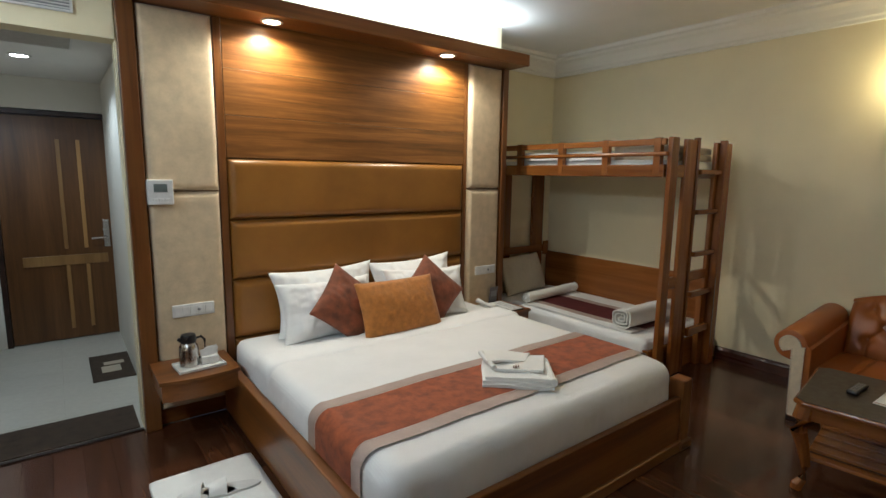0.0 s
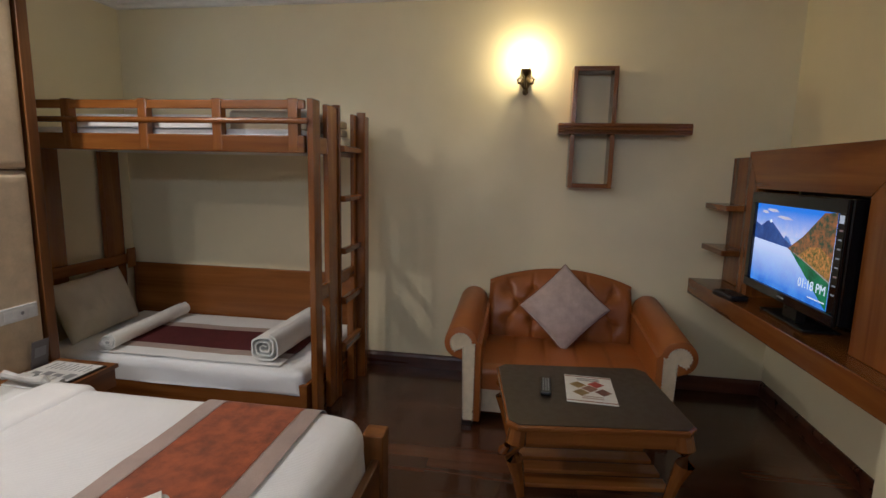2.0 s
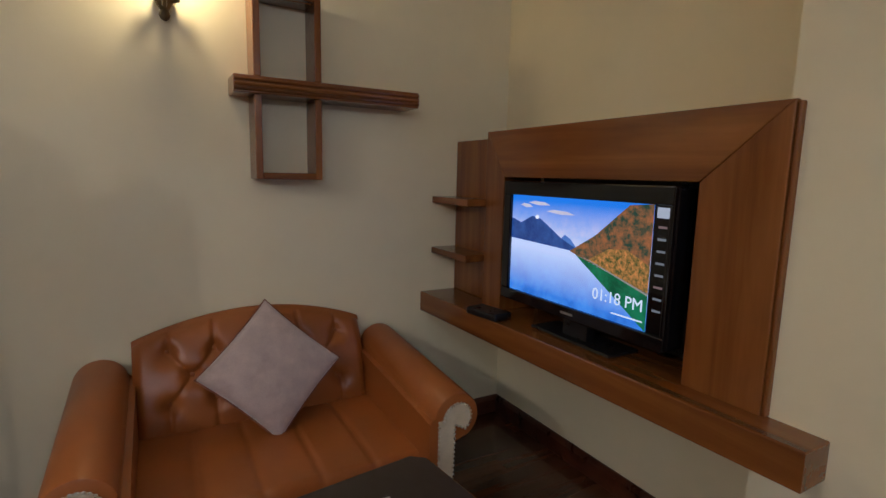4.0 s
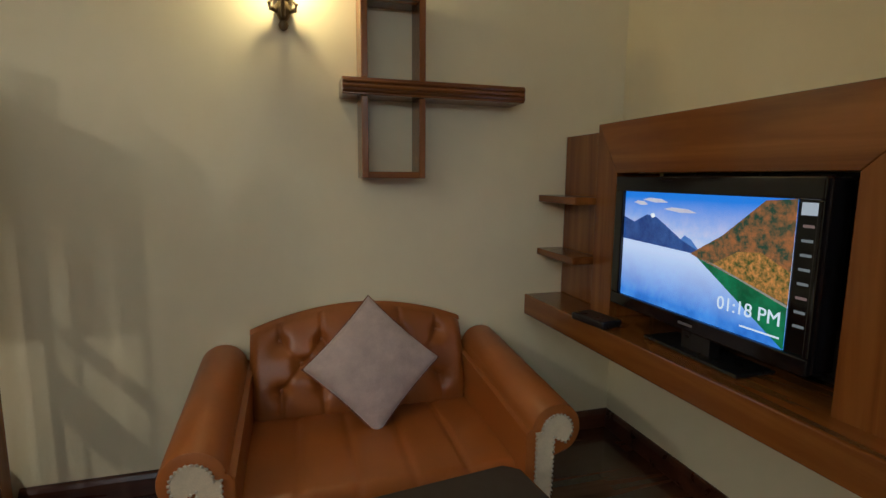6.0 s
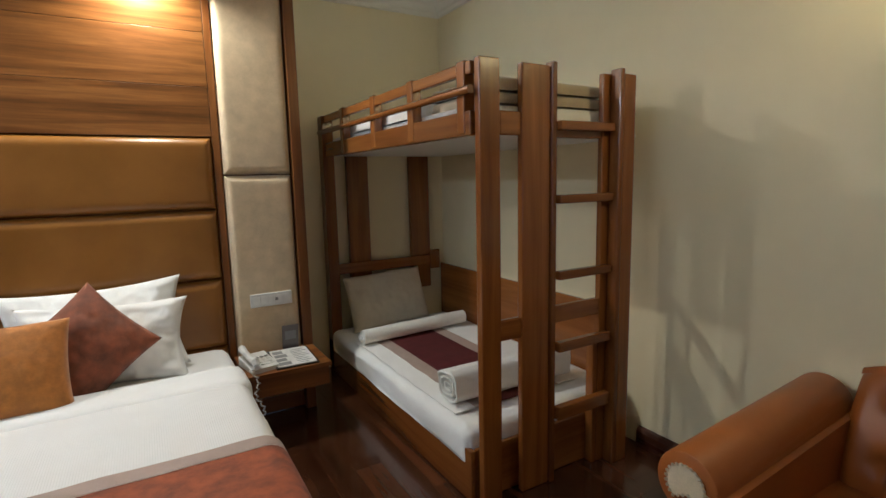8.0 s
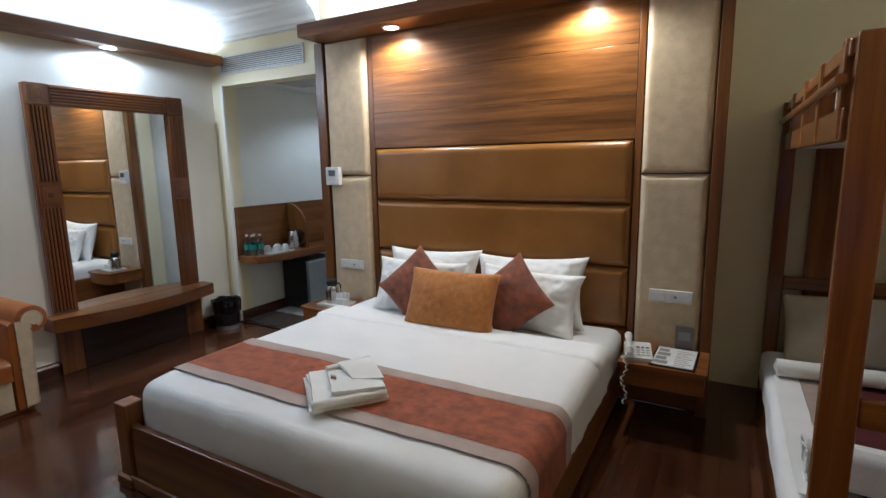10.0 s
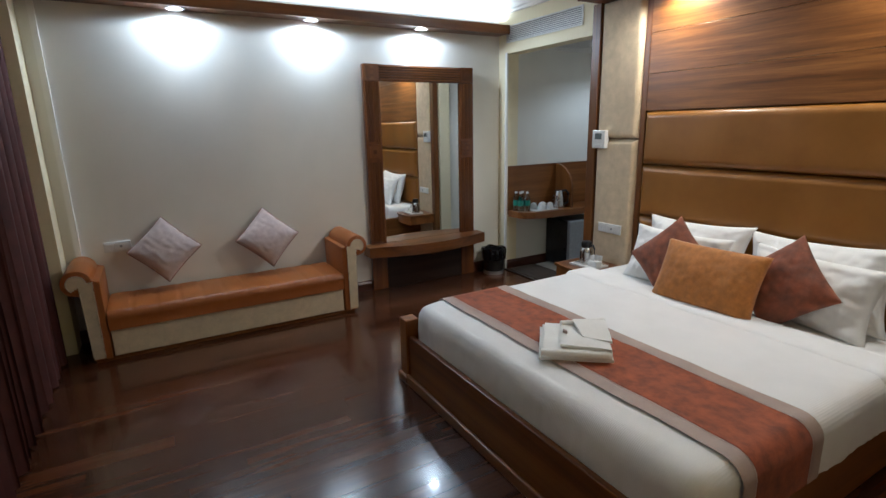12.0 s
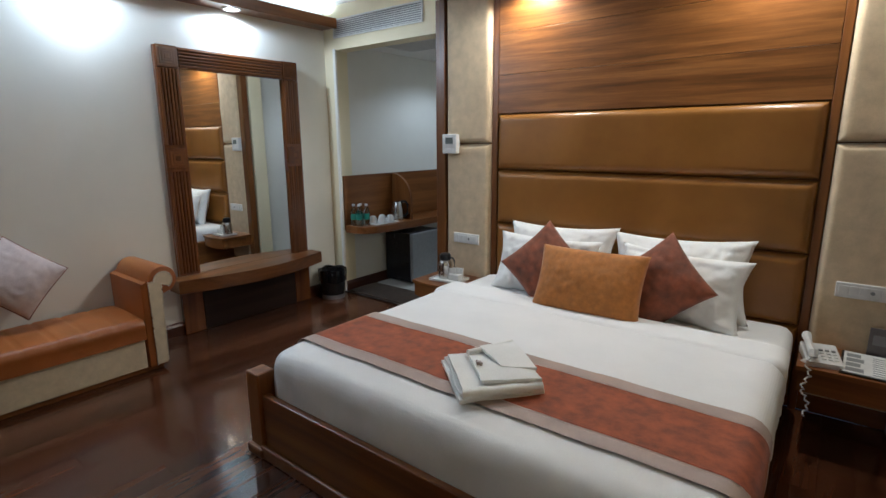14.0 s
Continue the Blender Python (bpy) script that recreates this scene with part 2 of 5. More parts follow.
M_PLASTER = paint("white_plaster_moulding", (0.80, 0.77, 0.70), 0.5, 0.03)
M_LINEN = cloth("white_bed_linen", (0.88, 0.875, 0.86), 0.85, 500, 0.03, 5, 0.1)
M_SATIN = cloth("white_satin_stripe_duvet", (0.85, 0.845, 0.83), 0.62, 500, 0.03, 5, 0.1, stripe=42)
M_TOWEL = cloth("white_terry_towel", (0.85, 0.84, 0.80), 0.95, 260, 0.04, 9, 0.2, 0.35)
M_RUST = cloth("rust_velvet", (0.29, 0.064, 0.014), 0.8, 260, 0.42, 17, 0.12)
M_TAUPE = cloth("taupe_satin", (0.40, 0.30, 0.25), 0.55, 300, 0.1, 9, 0.2)
M_ORANGE = cloth("orange_velvet", (0.43, 0.16, 0.02), 0.72, 260, 0.22, 28, 0.2)
M_BROWN = cloth("brown_red_velvet", (0.20, 0.052, 0.016), 0.7, 260, 0.45, 14, 0.15)
M_MAUVE = cloth("mauve_velvet", (0.46, 0.36, 0.32), 0.75, 260, 0.14, 16, 0.6)
M_MAROON = cloth("maroon_cloth", (0.085, 0.009, 0.011), 0.75, 260, 0.2, 12, 0.0)
M_CURTAIN = cloth("red_curtain", (0.06, 0.011, 0.007), 0.75, 260, 0.25, 8, 0.0)
M_BEIGE = cloth("beige_blanket", (0.45, 0.38, 0.27), 0.9, 260, 0.12, 8, 0.3)
M_BEIGEPIL = cloth("ivory_pillow_cotton", (0.66, 0.60, 0.48), 0.9, 400, 0.05, 6, 0.0)
M_WHITE = plain("white_plastic", (0.74, 0.73, 0.70), 0.35)
M_GREYP = plain("grey_plastic", (0.25, 0.25, 0.25), 0.4)
M_BLACK = plain("black_plastic", (0.012, 0.012, 0.013), 0.3)
M_GLOSS = plain("glossy_black", (0.006, 0.006, 0.007), 0.08)
M_STEEL = plain("brushed_steel", (0.62, 0.61, 0.59), 0.25, 1.0)
M_SILVER = plain("silver_paint", (0.42, 0.43, 0.45), 0.35, 0.7)
M_BRASS = plain("aged_brass", (0.12, 0.085, 0.04), 0.4, 0.8)
M_NAIL = plain("antique_nail", (0.72, 0.66, 0.55), 0.3, 0.8)
M_PAPER = plain("white_paper", (0.78, 0.77, 0.74), 0.5)
M_TILE = plain("cream_floor_tile", (0.58, 0.56, 0.49), 0.18, 0, 0.06)
M_MAT = cloth("dark_brown_mat", (0.055, 0.036, 0.022), 0.95, 300, 0.2, 15, 0.0, 0.6)
M_MIRROR, _nt, _b = material("mirror_silver", 0.0, 1.0)
_b.inputs["Base Color"].default_value = (0.9, 0.91, 0.9, 1)
M_GLASS, _nt, _b = material("clear_plastic", 0.05)
_b.inputs["Transmission Weight"].default_value, _b.inputs["Base Color"].default_value = 1.0, (0.85, 0.95, 0.95, 1)
M_WARM = glow("warm_lamp_face", (1.0, 0.72, 0.42), 40)
M_COOL = glow("cool_lamp_face", (1.0, 0.97, 0.92), 40)

# ---------------------------------------------------------------- light
WORLD = bpy.data.worlds.new("world")
scene.world = WORLD
WORLD.use_nodes = True
WORLD.node_tree.nodes["Background"].inputs[0].default_value = (0.02, 0.02, 0.025, 1)


def lamp(name, kind, at, watts, col, target=None, **more):
    d = bpy.data.lights.new(name, kind)
    d.energy, d.color = watts, col
    for k, v in more.items():
        if k == "size":
            if kind == "AREA":
                d.shape, d.size, d.size_y = "RECTANGLE", v[0], v[1]
            else:
                d.shadow_soft_size = v
        elif k == "cone":
            d.spot_size, d.spot_blend = radians(v[0]), v[1]
    ob = new(name, d)
    p = Vector(at) * U
    ob.matrix_basis = look(p, p + Vector(target)) if target else Matrix.Translation(p)
    return ob


WARM, COOL, CREAM = (1.0, 0.84, 0.64), (0.93, 0.97, 1.0), (1.0, 0.90, 0.72)
lamp("cove_strip_head", "AREA", (1.77, 3.14, 2.45), 38 * LIGHT, COOL, (0, 0, 1), size=(2.6, 0.06))
lamp("cove_strip_side", "AREA", (-0.85, 1.55, 2.43), 24 * LIGHT, COOL, (0, 0.0001, 1), size=(0.06, 3.6))
for lx in (1.127, 2.408):
    lamp("canopy_spot", "SPOT", (lx, 3.135, 2.316), 84 * LIGHT, WARM, (0.0, -0.16, -1), size=0.022, cone=(164, 0.5))
for ly in (0.473, 1.42, 2.385):
    lamp("valance_spot", "SPOT", (-0.835, ly, 2.292), 52 * LIGHT, COOL, (0.2, 0, -1), size=0.04, cone=(178, 0.2))
lamp("entry_spot", "SPOT", (-0.06, 4.45, 2.17), 38 * LIGHT, COOL, (0, 0, -1), size=0.04, cone=(150, 0.5))
lamp("sconce_bulb", "POINT", (4.23, 0.868, 2.12), 13 * LIGHT, (1.0, 0.74, 0.36), size=0.03)

# ---------------------------------------------------------------- structure
CEIL = 2.68
bm = B(-1.1, -1.2, -0.12, 4.6, 3.285, -0.012)
solid("floor", bm, M_JOINT, "dark red-brown laminate plank floor", "floor")
box_floor2 = B(3.0, 3.285, -0.12, 4.6, 4.1, -0.012)
solid("floor_bunk", box_floor2, M_JOINT, "dark laminate floor under the bunk bed", "floor")
solid("floor_entry", B(-1.1, 3.285, -0.12, 0.6, 5.8, 0.0), M_TILE, "cream polished tile floor of the entry", "floor")
solid("ceiling", B(-1.1, -1.2, CEIL, 4.6, 4.1, CEIL + 0.1), M_CEIL, "white painted ceiling", "ceiling")
solid("ceiling_entry", B(-0.95, 3.43, 2.20, 0.57, 5.55, 2.30), M_CEIL, "lowered white ceiling over the entry", "ceiling")
solid("wall_east", B(4.345, -0.9, 0, 4.495, 4.05, CEIL), M_WALL, "cream painted wall behind sofa and bunk bed", "wall")
solid("wall_west", B(-1.08, -0.42, 0, -0.93, 3.43, CEIL), M_WHITEWALL, "off-white painted wall behind the bench", "wall")
solid("wall_tv", B(2.75, -0.93, 0, 4.345, -0.74, CEIL), M_WALL, "cream painted wall behind the television", "wall")
solid("wall_pier", B(1.75, -0.74, 0, 2.75, -0.40, CEIL), M_WALL, "cream painted wall pier beside the television", "wall")
solid("wall_window", B(-0.93, -0.95, 0, 1.75, -0.80, CEIL), M_WALL, "wall behind the curtain", "wall")
solid("wall_window_side", B(-0.93, -0.80, 0, -0.72, -0.42, CEIL), M_WALL, "narrow wall beside the curtain", "wall")
solid("wall_bunk", B(3.10, 3.79, 0, 4.345, 4.05, CEIL), M_WALL, "cream painted wall at the head of the bunk", "wall")
solid("wall_head", B(0.36, 3.30, 0, 3.10, 3.44, CEIL), M_WALL, "wall behind the headboard", "wall")
solid("wall_head_return", B(2.96, 3.44, 0, 3.10, 3.79, CEIL), M_WALL, "short wall return beside the bunk", "wall")
solid("wall_entry_jamb", B(-0.93, 3.29, 0, -0.80, 3.43, 2.14), M_WALL, "cream door jamb of the entry opening", "wall")
solid("wall_entry_lintel", B(-0.93, 3.29, 2.14, 0.36, 3.43, CEIL), M_WALL, "cream bulkhead over the entry opening", "wall")
solid("wall_entry_west", B(-0.95, 3.43, 0, -0.80, 5.5, 2.20), M_WHITEWALL, "off-white wall behind the minibar desk", "wall")
solid("wall_entry_east", B(0.43, 3.44, 0, 0.57, 5.5, 2.20), M_WHITEWALL, "off-white entry wall", "wall")
bm = B(-0.95, 5.42, 0, -0.35, 5.55, 2.20)
box(bm, 0.49, 5.42, 0, 0.57, 5.55, 2.20)
box(bm, -0.35, 5.42, 1.95, 0.49, 5.55, 2.20)
solid("wall_entry_end", bm, M_WHITEWALL, "off-white wall round the entrance door", "wall")


def moulding(name, pts, mat, label, prof):
    """A profile of (out, z) swept along straight pieces; each piece is (x0, y0, x1, y1, nx, ny)."""
    bm = bmesh.new()
    for x0, y0, x1, y1, nx, ny in pts:
        a = [bm.verts.new((x0 + nx * o, y0 + ny * o, z)) for o, z in prof]
        b = [bm.verts.new((x1 + nx * o, y1 + ny * o, z)) for o, z in prof]
        for i in range(len(prof)):
            j = (i + 1) % len(prof)
            bm.faces.new((a[i], a[j], b[j], b[i]))
        bm.faces.new(a), bm.faces.new(b[::-1])
    return solid(name, bm, mat, label, "trim")


z = CEIL
CROWN = [(0, z - 0.19), (0.018, z - 0.185), (0.022, z - 0.165), (0.035, z - 0.155), (0.045, z - 0.12), (0.075, z - 0.08), (0.11, z - 0.06), (0.115, z - 0.04), (0.14, z - 0.03), (0.15, z - 0.001), (0, z - 0.001)]
moulding("trim_cornice", [(4.345, -0.74, 4.345, 3.79, -1, 0), (3.10, 3.79, 4.345, 3.79, 0, -1), (2.75, -0.74, 4.345, -0.74, 0, 1), (-0.93, 3.29, 0.36, 3.29, 0, -1)], M_PLASTER, "white plaster ceiling cornice", CROWN)
SK = [(0, 0), (0.022, 0), (0.022, 0.072), (0.014, 0.088), (0.006, 0.095), (0, 0.095)]
moulding("baseboard", [(4.345, -0.74, 4.345, 1.92, -1, 0), (2.75, -0.74, 4.345, -0.74, 0, 1), (-0.93, -0.42, -0.93, 3.28, 1, 0), (-0.80, 3.30, -0.80, 5.4, 1, 0), (1.75, -0.40, 2.75, -0.40, 0, 1)], M_SKIRT, "dark polished wooden skirting board", SK)
moulding("trim_window_casing", [(-0.93, -0.355, -0.93, -0.32, 1, 0)], M_PLASTER, "white casing beside the curtain", [(0, 0.1), (0.03, 0.1), (0.03, 2.30), (0.07, 2.34), (0.09, 2.42), (0.0, 2.42)])
bm = B(-0.815, 3.278, 0.0, -0.785, 3.30, 2.15, 0.004)
solid("trim_entry_corner", bm, M_PLASTER, "white corner bead of the entry opening", "trim")
solid("trim_threshold", B(-0.93, 3.27, -0.01, 0.36, 3.295, 0.008, 0.003), M_DARK, "dark threshold strip", "trim")

# entry door
d = thing("door_1", 0.15, 5.44, 0, 0, "brown panelled wooden entrance door, closed", "door", kind="structure")
part("door_leaf", B(-0.46, 0, 0.01, 0.30, 0.04, 1.90, 0.004), M_DOOR, d)
M_PALE = wood("pale_inlay_wood", (0.20, 0.10, 0.028), (0.28, 0.15, 0.045), (0.34, 0.19, 0.06), axis="z", rough=0.35)
for x in (-0.065, 0.075):
    part("inlay_strip", B(x, -0.006, 0.10, x + 0.028, 0.002, 0.66, 0.002), M_PALE, d, "pale inlaid strip")
    part("inlay_strip", B(x, -0.006, 0.80, x + 0.028, 0.002, 1.72, 0.002), M_PALE, d)
part("inlay_rail", B(-0.35, -0.010, 0.66, 0.24, 0.002, 0.745, 0.003), M_PALE, d, "pale middle rail")
hb = part("door_lock", B(0.215, -0.012, 0.80, 0.265, 0.002, 1.04, 0.006), M_STEEL, d, "steel lock plate")
bm = rod(bmesh.new(), (0.24, -0.012, 0.885), (0.24, -0.06, 0.885), 0.011)
rod(bm, (0.245, -0.055, 0.885), (0.13, -0.055, 0.885), 0.010)
part("door_handle", bm, M_STEEL, hb, "steel lever", True)
bm = B(-0.50, -0.03, 0, -0.462, 0.05, 1.945, 0.004)
box(bm, 0.302, -0.03, 0, 0.34, 0.05, 1.945, 0.004)
box(bm, -0.462, -0.03, 1.905, 0.302, 0.05, 1.945, 0.004)
part("door_frame", bm, M_DARK, d, "dark door frame")

# headboard wall unit
h = thing("headboard_unit", 0, 3.30, 0, 0, "tall wooden headboard wall with padded mustard leather", "headboard")
part("backing", B(0.405, -0.02, 0.0, 3.115, -0.002, 2.40), M_RED_X, h)
for x0, x1 in ((0.365, 0.445), (0.828, 0.872), (2.672, 2.708), (3.062, 3.118)):
    part("upright", B(x0, -0.085 if x0 < 0.5 or x0 > 3 else -0.050, 0.0, x1, -0.02, 2.335, 0.004), M_WOOD_Z, h)
for z0, z1 in ((1.556, 1.799), (1.801, 2.063), (2.065, 2.335)):
    part("panel", B(0.874, -0.05, z0, 2.670, -0.02, z1, 0.0012), M_PANEL, h)
for z0, z1 in ((0.06, 0.446), (0.452, 0.816), (0.820, 1.182), (1.186, 1.552)):
    part("leather_pad", padded(0.876, 2.668, z0, z1, -0.02, 0.055, 0.045), M_HEAD, h, "padded mustard leather panel", True)
for x0, x1, n in ((0.448, 0.825, "l"), (2.711, 3.060, "r")):
    for z0, z1 in ((0.10, 1.358), (1.362, 2.335)):
        part("suede_pad", padded(x0, x1, z0, z1, -0.02, 0.062, 0.035, 10), M_SUEDE, h, "padded cream suede panel", True)
c = thing("canopy", 0, 0, 2.335, 0, "wooden light canopy over the bed head", "canopy")
part("soffit", B(0.42, 3.03, 0.0, 3.125, 3.28, 0.02, 0.002), M_WOOD_X, c)
part("fascia", B(0.415, 3.0, -0.004, 3.13, 3.028, 0.085, 0.004), M_WOOD_X, c)
for x in (0.415, 3.102):
    part("end_cap", B(x, 3.0285, -0.002, x + 0.028, 3.28, 0.083, 0.003), M_WOOD_Y, c)


def downlight(x, y, z, mat, label):
    t = thing("downlight", x, y, z, 0, label, "lamp", "recessed downlights")
    part("ring", lathe(bmesh.new(), [(0.046, 0.0), (0.062, -0.001), (0.065, -0.004), (0.062, -0.008), (0.050, -0.008), (0.046, -0.003)], 28, cap=False), M_WHITE, t, "white ring", True)
    part("lens", lathe(bmesh.new(), [(0.0465, -0.004), (0.044, -0.007), (0.001, -0.007)], 24), mat, t, "glowing lens")


for lx in (1.127, 2.408):
    downlight(lx, 3.135, 2.334, M_WARM, "warm recessed downlight in the bed canopy")
for ly in (0.473, 1.42, 2.385):
    downlight(-0.835, ly, 2.308, M_COOL, "white recessed downlight in the wooden valance")
downlight(-0.06, 4.45, 2.199, M_COOL, "round white downlight in the entry ceiling")

v = thing("valance", 0, 0, 2.31, 0, "long wooden light valance on the wall", "valance")
part("soffit", B(-0.93, -0.40, 0, -0.77, 3.27, 0.018, 0.002), M_WOOD_Y, v)
part("fascia", B(-0.768, -0.40, -0.004, -0.742, 3.28, 0.075, 0.004), M_WOOD_Y, v)


def grille(name, x, y, z, w, h, label, tilt=0):
    t = tagged(new(name), label, "vent")
    t.empty_display_size = 0.05
    t.matrix_basis = pose(x * U, y * U, z * U, tilt, 0, 0)
    bm = B(0, -0.012, 0, w, 0, 0.012, 0.002)
    box(bm, 0, -0.012, h - 0.012, w, 0, h, 0.002)
    box(bm, 0, -0.012, 0.012, 0.012, 0, h - 0.012)
    box(bm, w - 0.012, -0.012, 0.012, w, 0, h - 0.012)
    part("frame", bm, M_WHITE, t)
    part("backing", B(0.012, -0.002, 0.012, w - 0.012, -0.0005, h - 0.012), M_GREYP, t)
    n = max(4, round(h / 0.018))
    for i in range(n):
        zz = 0.014 + (h - 0.028) * (i + 0.5) / n
        part("slat", B(0.012, -0.011, zz - 0.005, w - 0.012, -0.004, zz + 0.001), M_WHITE, t)


grille("air_vent", -0.795, 3.288, 2.232, 0.99, 0.15, "white slatted air vent over the entry")
grille("ceiling_vent", -0.55, 4.0, 2.199, 0.75, 0.38, "white slatted vent in the entry ceiling", 90)

# ---------------------------------------------------------------- bed
bed = thing("double_bed", 0, 0, 0, 0, "wooden double bed with white linen, made", "bed")
part("foot_rail", B(0.875, 1.347, 0.03, 2.665, 1.380, 0.30, 0.006), M_WOOD_X, bed)
part("foot_plinth", B(0.86, 1.325, 0.0, 2.68, 1.347, 0.06, 0.008), M_WOOD_X, bed)
for x in (0.79, 2.665):
    sx = 0.79 if x < 1 else 2.60
    part("side_rail", B(sx, 1.42, 0.03, sx + 0.05, 3.22, 0.33, 0.006), M_WOOD_Y, bed)
    part("corner_post", B(x - 0.010, 1.335, 0.0, x + 0.080, 1.42, 0.395, 0.006), M_WOOD_Z, bed)
    part("post_base", B(x - 0.025, 1.317, 0.0, x + 0.095, 1.438, 0.05, 0.012), M_WOOD_X, bed)


def mattress(x0, x1, y0, y1, z0, z1, r, amp, n=(34, 38), seed=2.0):
    """A soft block with rounded rims and slack sides."""
    bm = bmesh.new()
    cx, cy, w, d, h = (x0 + x1) / 2, (y0 + y1) / 2, (x1 - x0) / 2, (y1 - y0) / 2, z1 - z0
    ext = 1 + h / min(w, d)
    def f(u, v):
        a, b = (2 * u - 1), (2 * v - 1)
        wx, wy = w + h, d + h
        px, py = a * wx, b * wy
        ox, oy = max(0, abs(px) - (w - r)), max(0, abs(py) - (d - r))
        o = math.hypot(ox, oy)
        arc = r * math.pi / 2
        if o <= 0:
            return Vector((cx + px, cy + py, z1 + amp * wob(px, py, 0, 2.2, seed) + amp * 0.4 * wob(px, py, 0, 7, seed)))
        ux, uy = ox / o * math.copysign(1, px), oy / o * math.copysign(1, py)
        if o < arc:
            out, down = r * math.sin(o / r), r * (1 - math.cos(o / r))
        else:
            out, down = r, min(h, r + o - arc)
        ripple = amp * 0.9 * wob(px * 0.6, py * 0.6, down, 9, seed) * min(1, down / 0.06)
        bx, by = max(-(w - r), min(w - r, px)), max(-(d - r), min(d - r, py))
        return Vector((cx + bx + ux * (out + ripple), cy + by + uy * (out + ripple), z1 - down + amp * 0.3 * wob(px, py, 0, 5, seed)))
    sheet(bm, n[0], n[1], f)
    return bm


part("mattress", B(0.89, 1.42, 0.18, 2.645, 3.20, 0.42, 0.03), M_LINEN, bed, "white mattress")
part("bed_sheet", mattress(0.855, 2.66, 2.5, 3.215, 0.28, 0.466, 0.06, 0.006, (60, 40)), M_LINEN, bed, "white fitted sheet", True, 1.2)
DZ = 0.490  # height of the bed's top
dv = thing("duvet", 0, 0, 0, 0, "white striped satin duvet with folded edge, smooth", "duvet")
bm = mattress(0.845, 2.668, 1.385, 2.80, 0.27, DZ, 0.075, 0.009, (110, 100), 4.0)
for vert in bm.verts:  # the cover draws in and sags towards the foot, with small creases along its sides
    k = min(1.0, max(0.0, (1.60 - vert.co.y) / 0.22))
    vert.co.x = 1.7565 + (vert.co.x - 1.7565) * (1 - 0.028 * k * k)
    vert.co.z -= 0.016 * k * k
    side = min(1.0, max(0.0, (DZ - 0.03 - vert.co.z) / 0.08))
    vert.co.y += 0.006 * side * wob(vert.co.x * 3, vert.co.y, vert.co.z * 0.6, 11, 6.0)
    vert.co.x += 0.006 * side * wob(vert.co.x, vert.co.y * 3, vert.co.z * 0.6, 11, 7.0)
part("cover", bm, M_SATIN, dv, "", True, 1.2)
part("folded_edge", mattress(0.840, 2.672, 2.545, 2.80, 0.30, DZ + 0.011, 0.05, 0.006, (60, 30), 5.0), M_LINEN, dv, "folded white sheet edge", True, 1.2)


def band(y0, y1, lift, z_side, mat, name, parent, label=""):
    """A strip of cloth across the bed that hangs down both sides."""
    bm = bmesh.new()
    x0, x1, z1, r = 0.845 - lift, 2.668 + lift, DZ + lift, 0.075
    side = z1 - z_side - r
    arc = r * math.pi / 2
    flat = x1 - x0 - 2 * r
    total = flat + 2 * arc + 2 * side
    def f(u, v):
        s = u * total
        y = y0 + (y1 - y0) * v
        mir = s > total / 2
        t = total - s if mir else s
        if t < side:
            out, zz = 0.0, z_side + t
        elif t < side + arc:
            a = (t - side) / r
            out, zz = r * (1 - math.cos(a)), z1 - r + r * math.sin(a)
        else:
            out, zz = r + (t - side - arc), z1
        x = x1 - out if mir else x0 + out
        k = 0.009 * wob(x - 1.7565, y - 2.0925, 0, 2.2, 4.0) + 0.0036 * wob(x - 1.7565, y - 2.0925, 0, 7, 4.0)
        return Vector((x, y + 0.004 * wob(x, 0, zz, 4), zz + (k if out > r else 0)))
    sheet(bm, 90, 8, f)
    return part(name, bm, mat, parent, label, True, 1.0)


rn = thing("bed_runner", 0, 0, 0, 0, "rust velvet bed runner with taupe borders", "bed runner")
band(1.632, 1.955, 0.009, 0.28, M_RUST, "rust_field", rn)
band(1.560, 1.630, 0.009, 0.28, M_TAUPE, "border", rn, "taupe satin border")
band(1.957, 2.027, 0.009, 0.28, M_TAUPE, "border", rn, "taupe satin border")


def lean(x, y, z, tilt, yaw=0.0, roll=0.0):
    """A frame whose x is along the width, y up the height, z out of the front, leaning back by tilt degrees."""
    return pose(x, y, z, 90 - tilt, 0, yaw) @ pose(0, 0, 0, 0, 0, roll)


def cushion(name, w, h, d, at, mat, label, cat, group, pinch=0.07, power=0.5, crease=0.006, seed=1.0, piping=None):
    m = lean(*at)
    t = thing(name, *m.translation, 0, label, cat, group)
    rot = m.to_3x3().to_4x4()
    part("cover", pillow(w, h, d, rot, 40, pinch, power, crease, seed), mat, t, "", True, 2.0)
    if piping:
        pts = []
        for k in range(40):
            s = k / 10
            e, f = int(s), s - int(s)
            a, b = ((2 * f - 1, -1), (1, 2 * f - 1), (1 - 2 * f, 1), (-1, 1 - 2 * f))[e]
            pts.append(rot @ Vector((w / 2 * a * (1 - pinch * (1 - b * b)), h / 2 * b * (1 - pinch * (1 - a * a)), 0)))
        part("piping", tube(bmesh.new(), pts + [pts[0]], 0.004, 6), piping, t, "", True, 2.0)
    return t


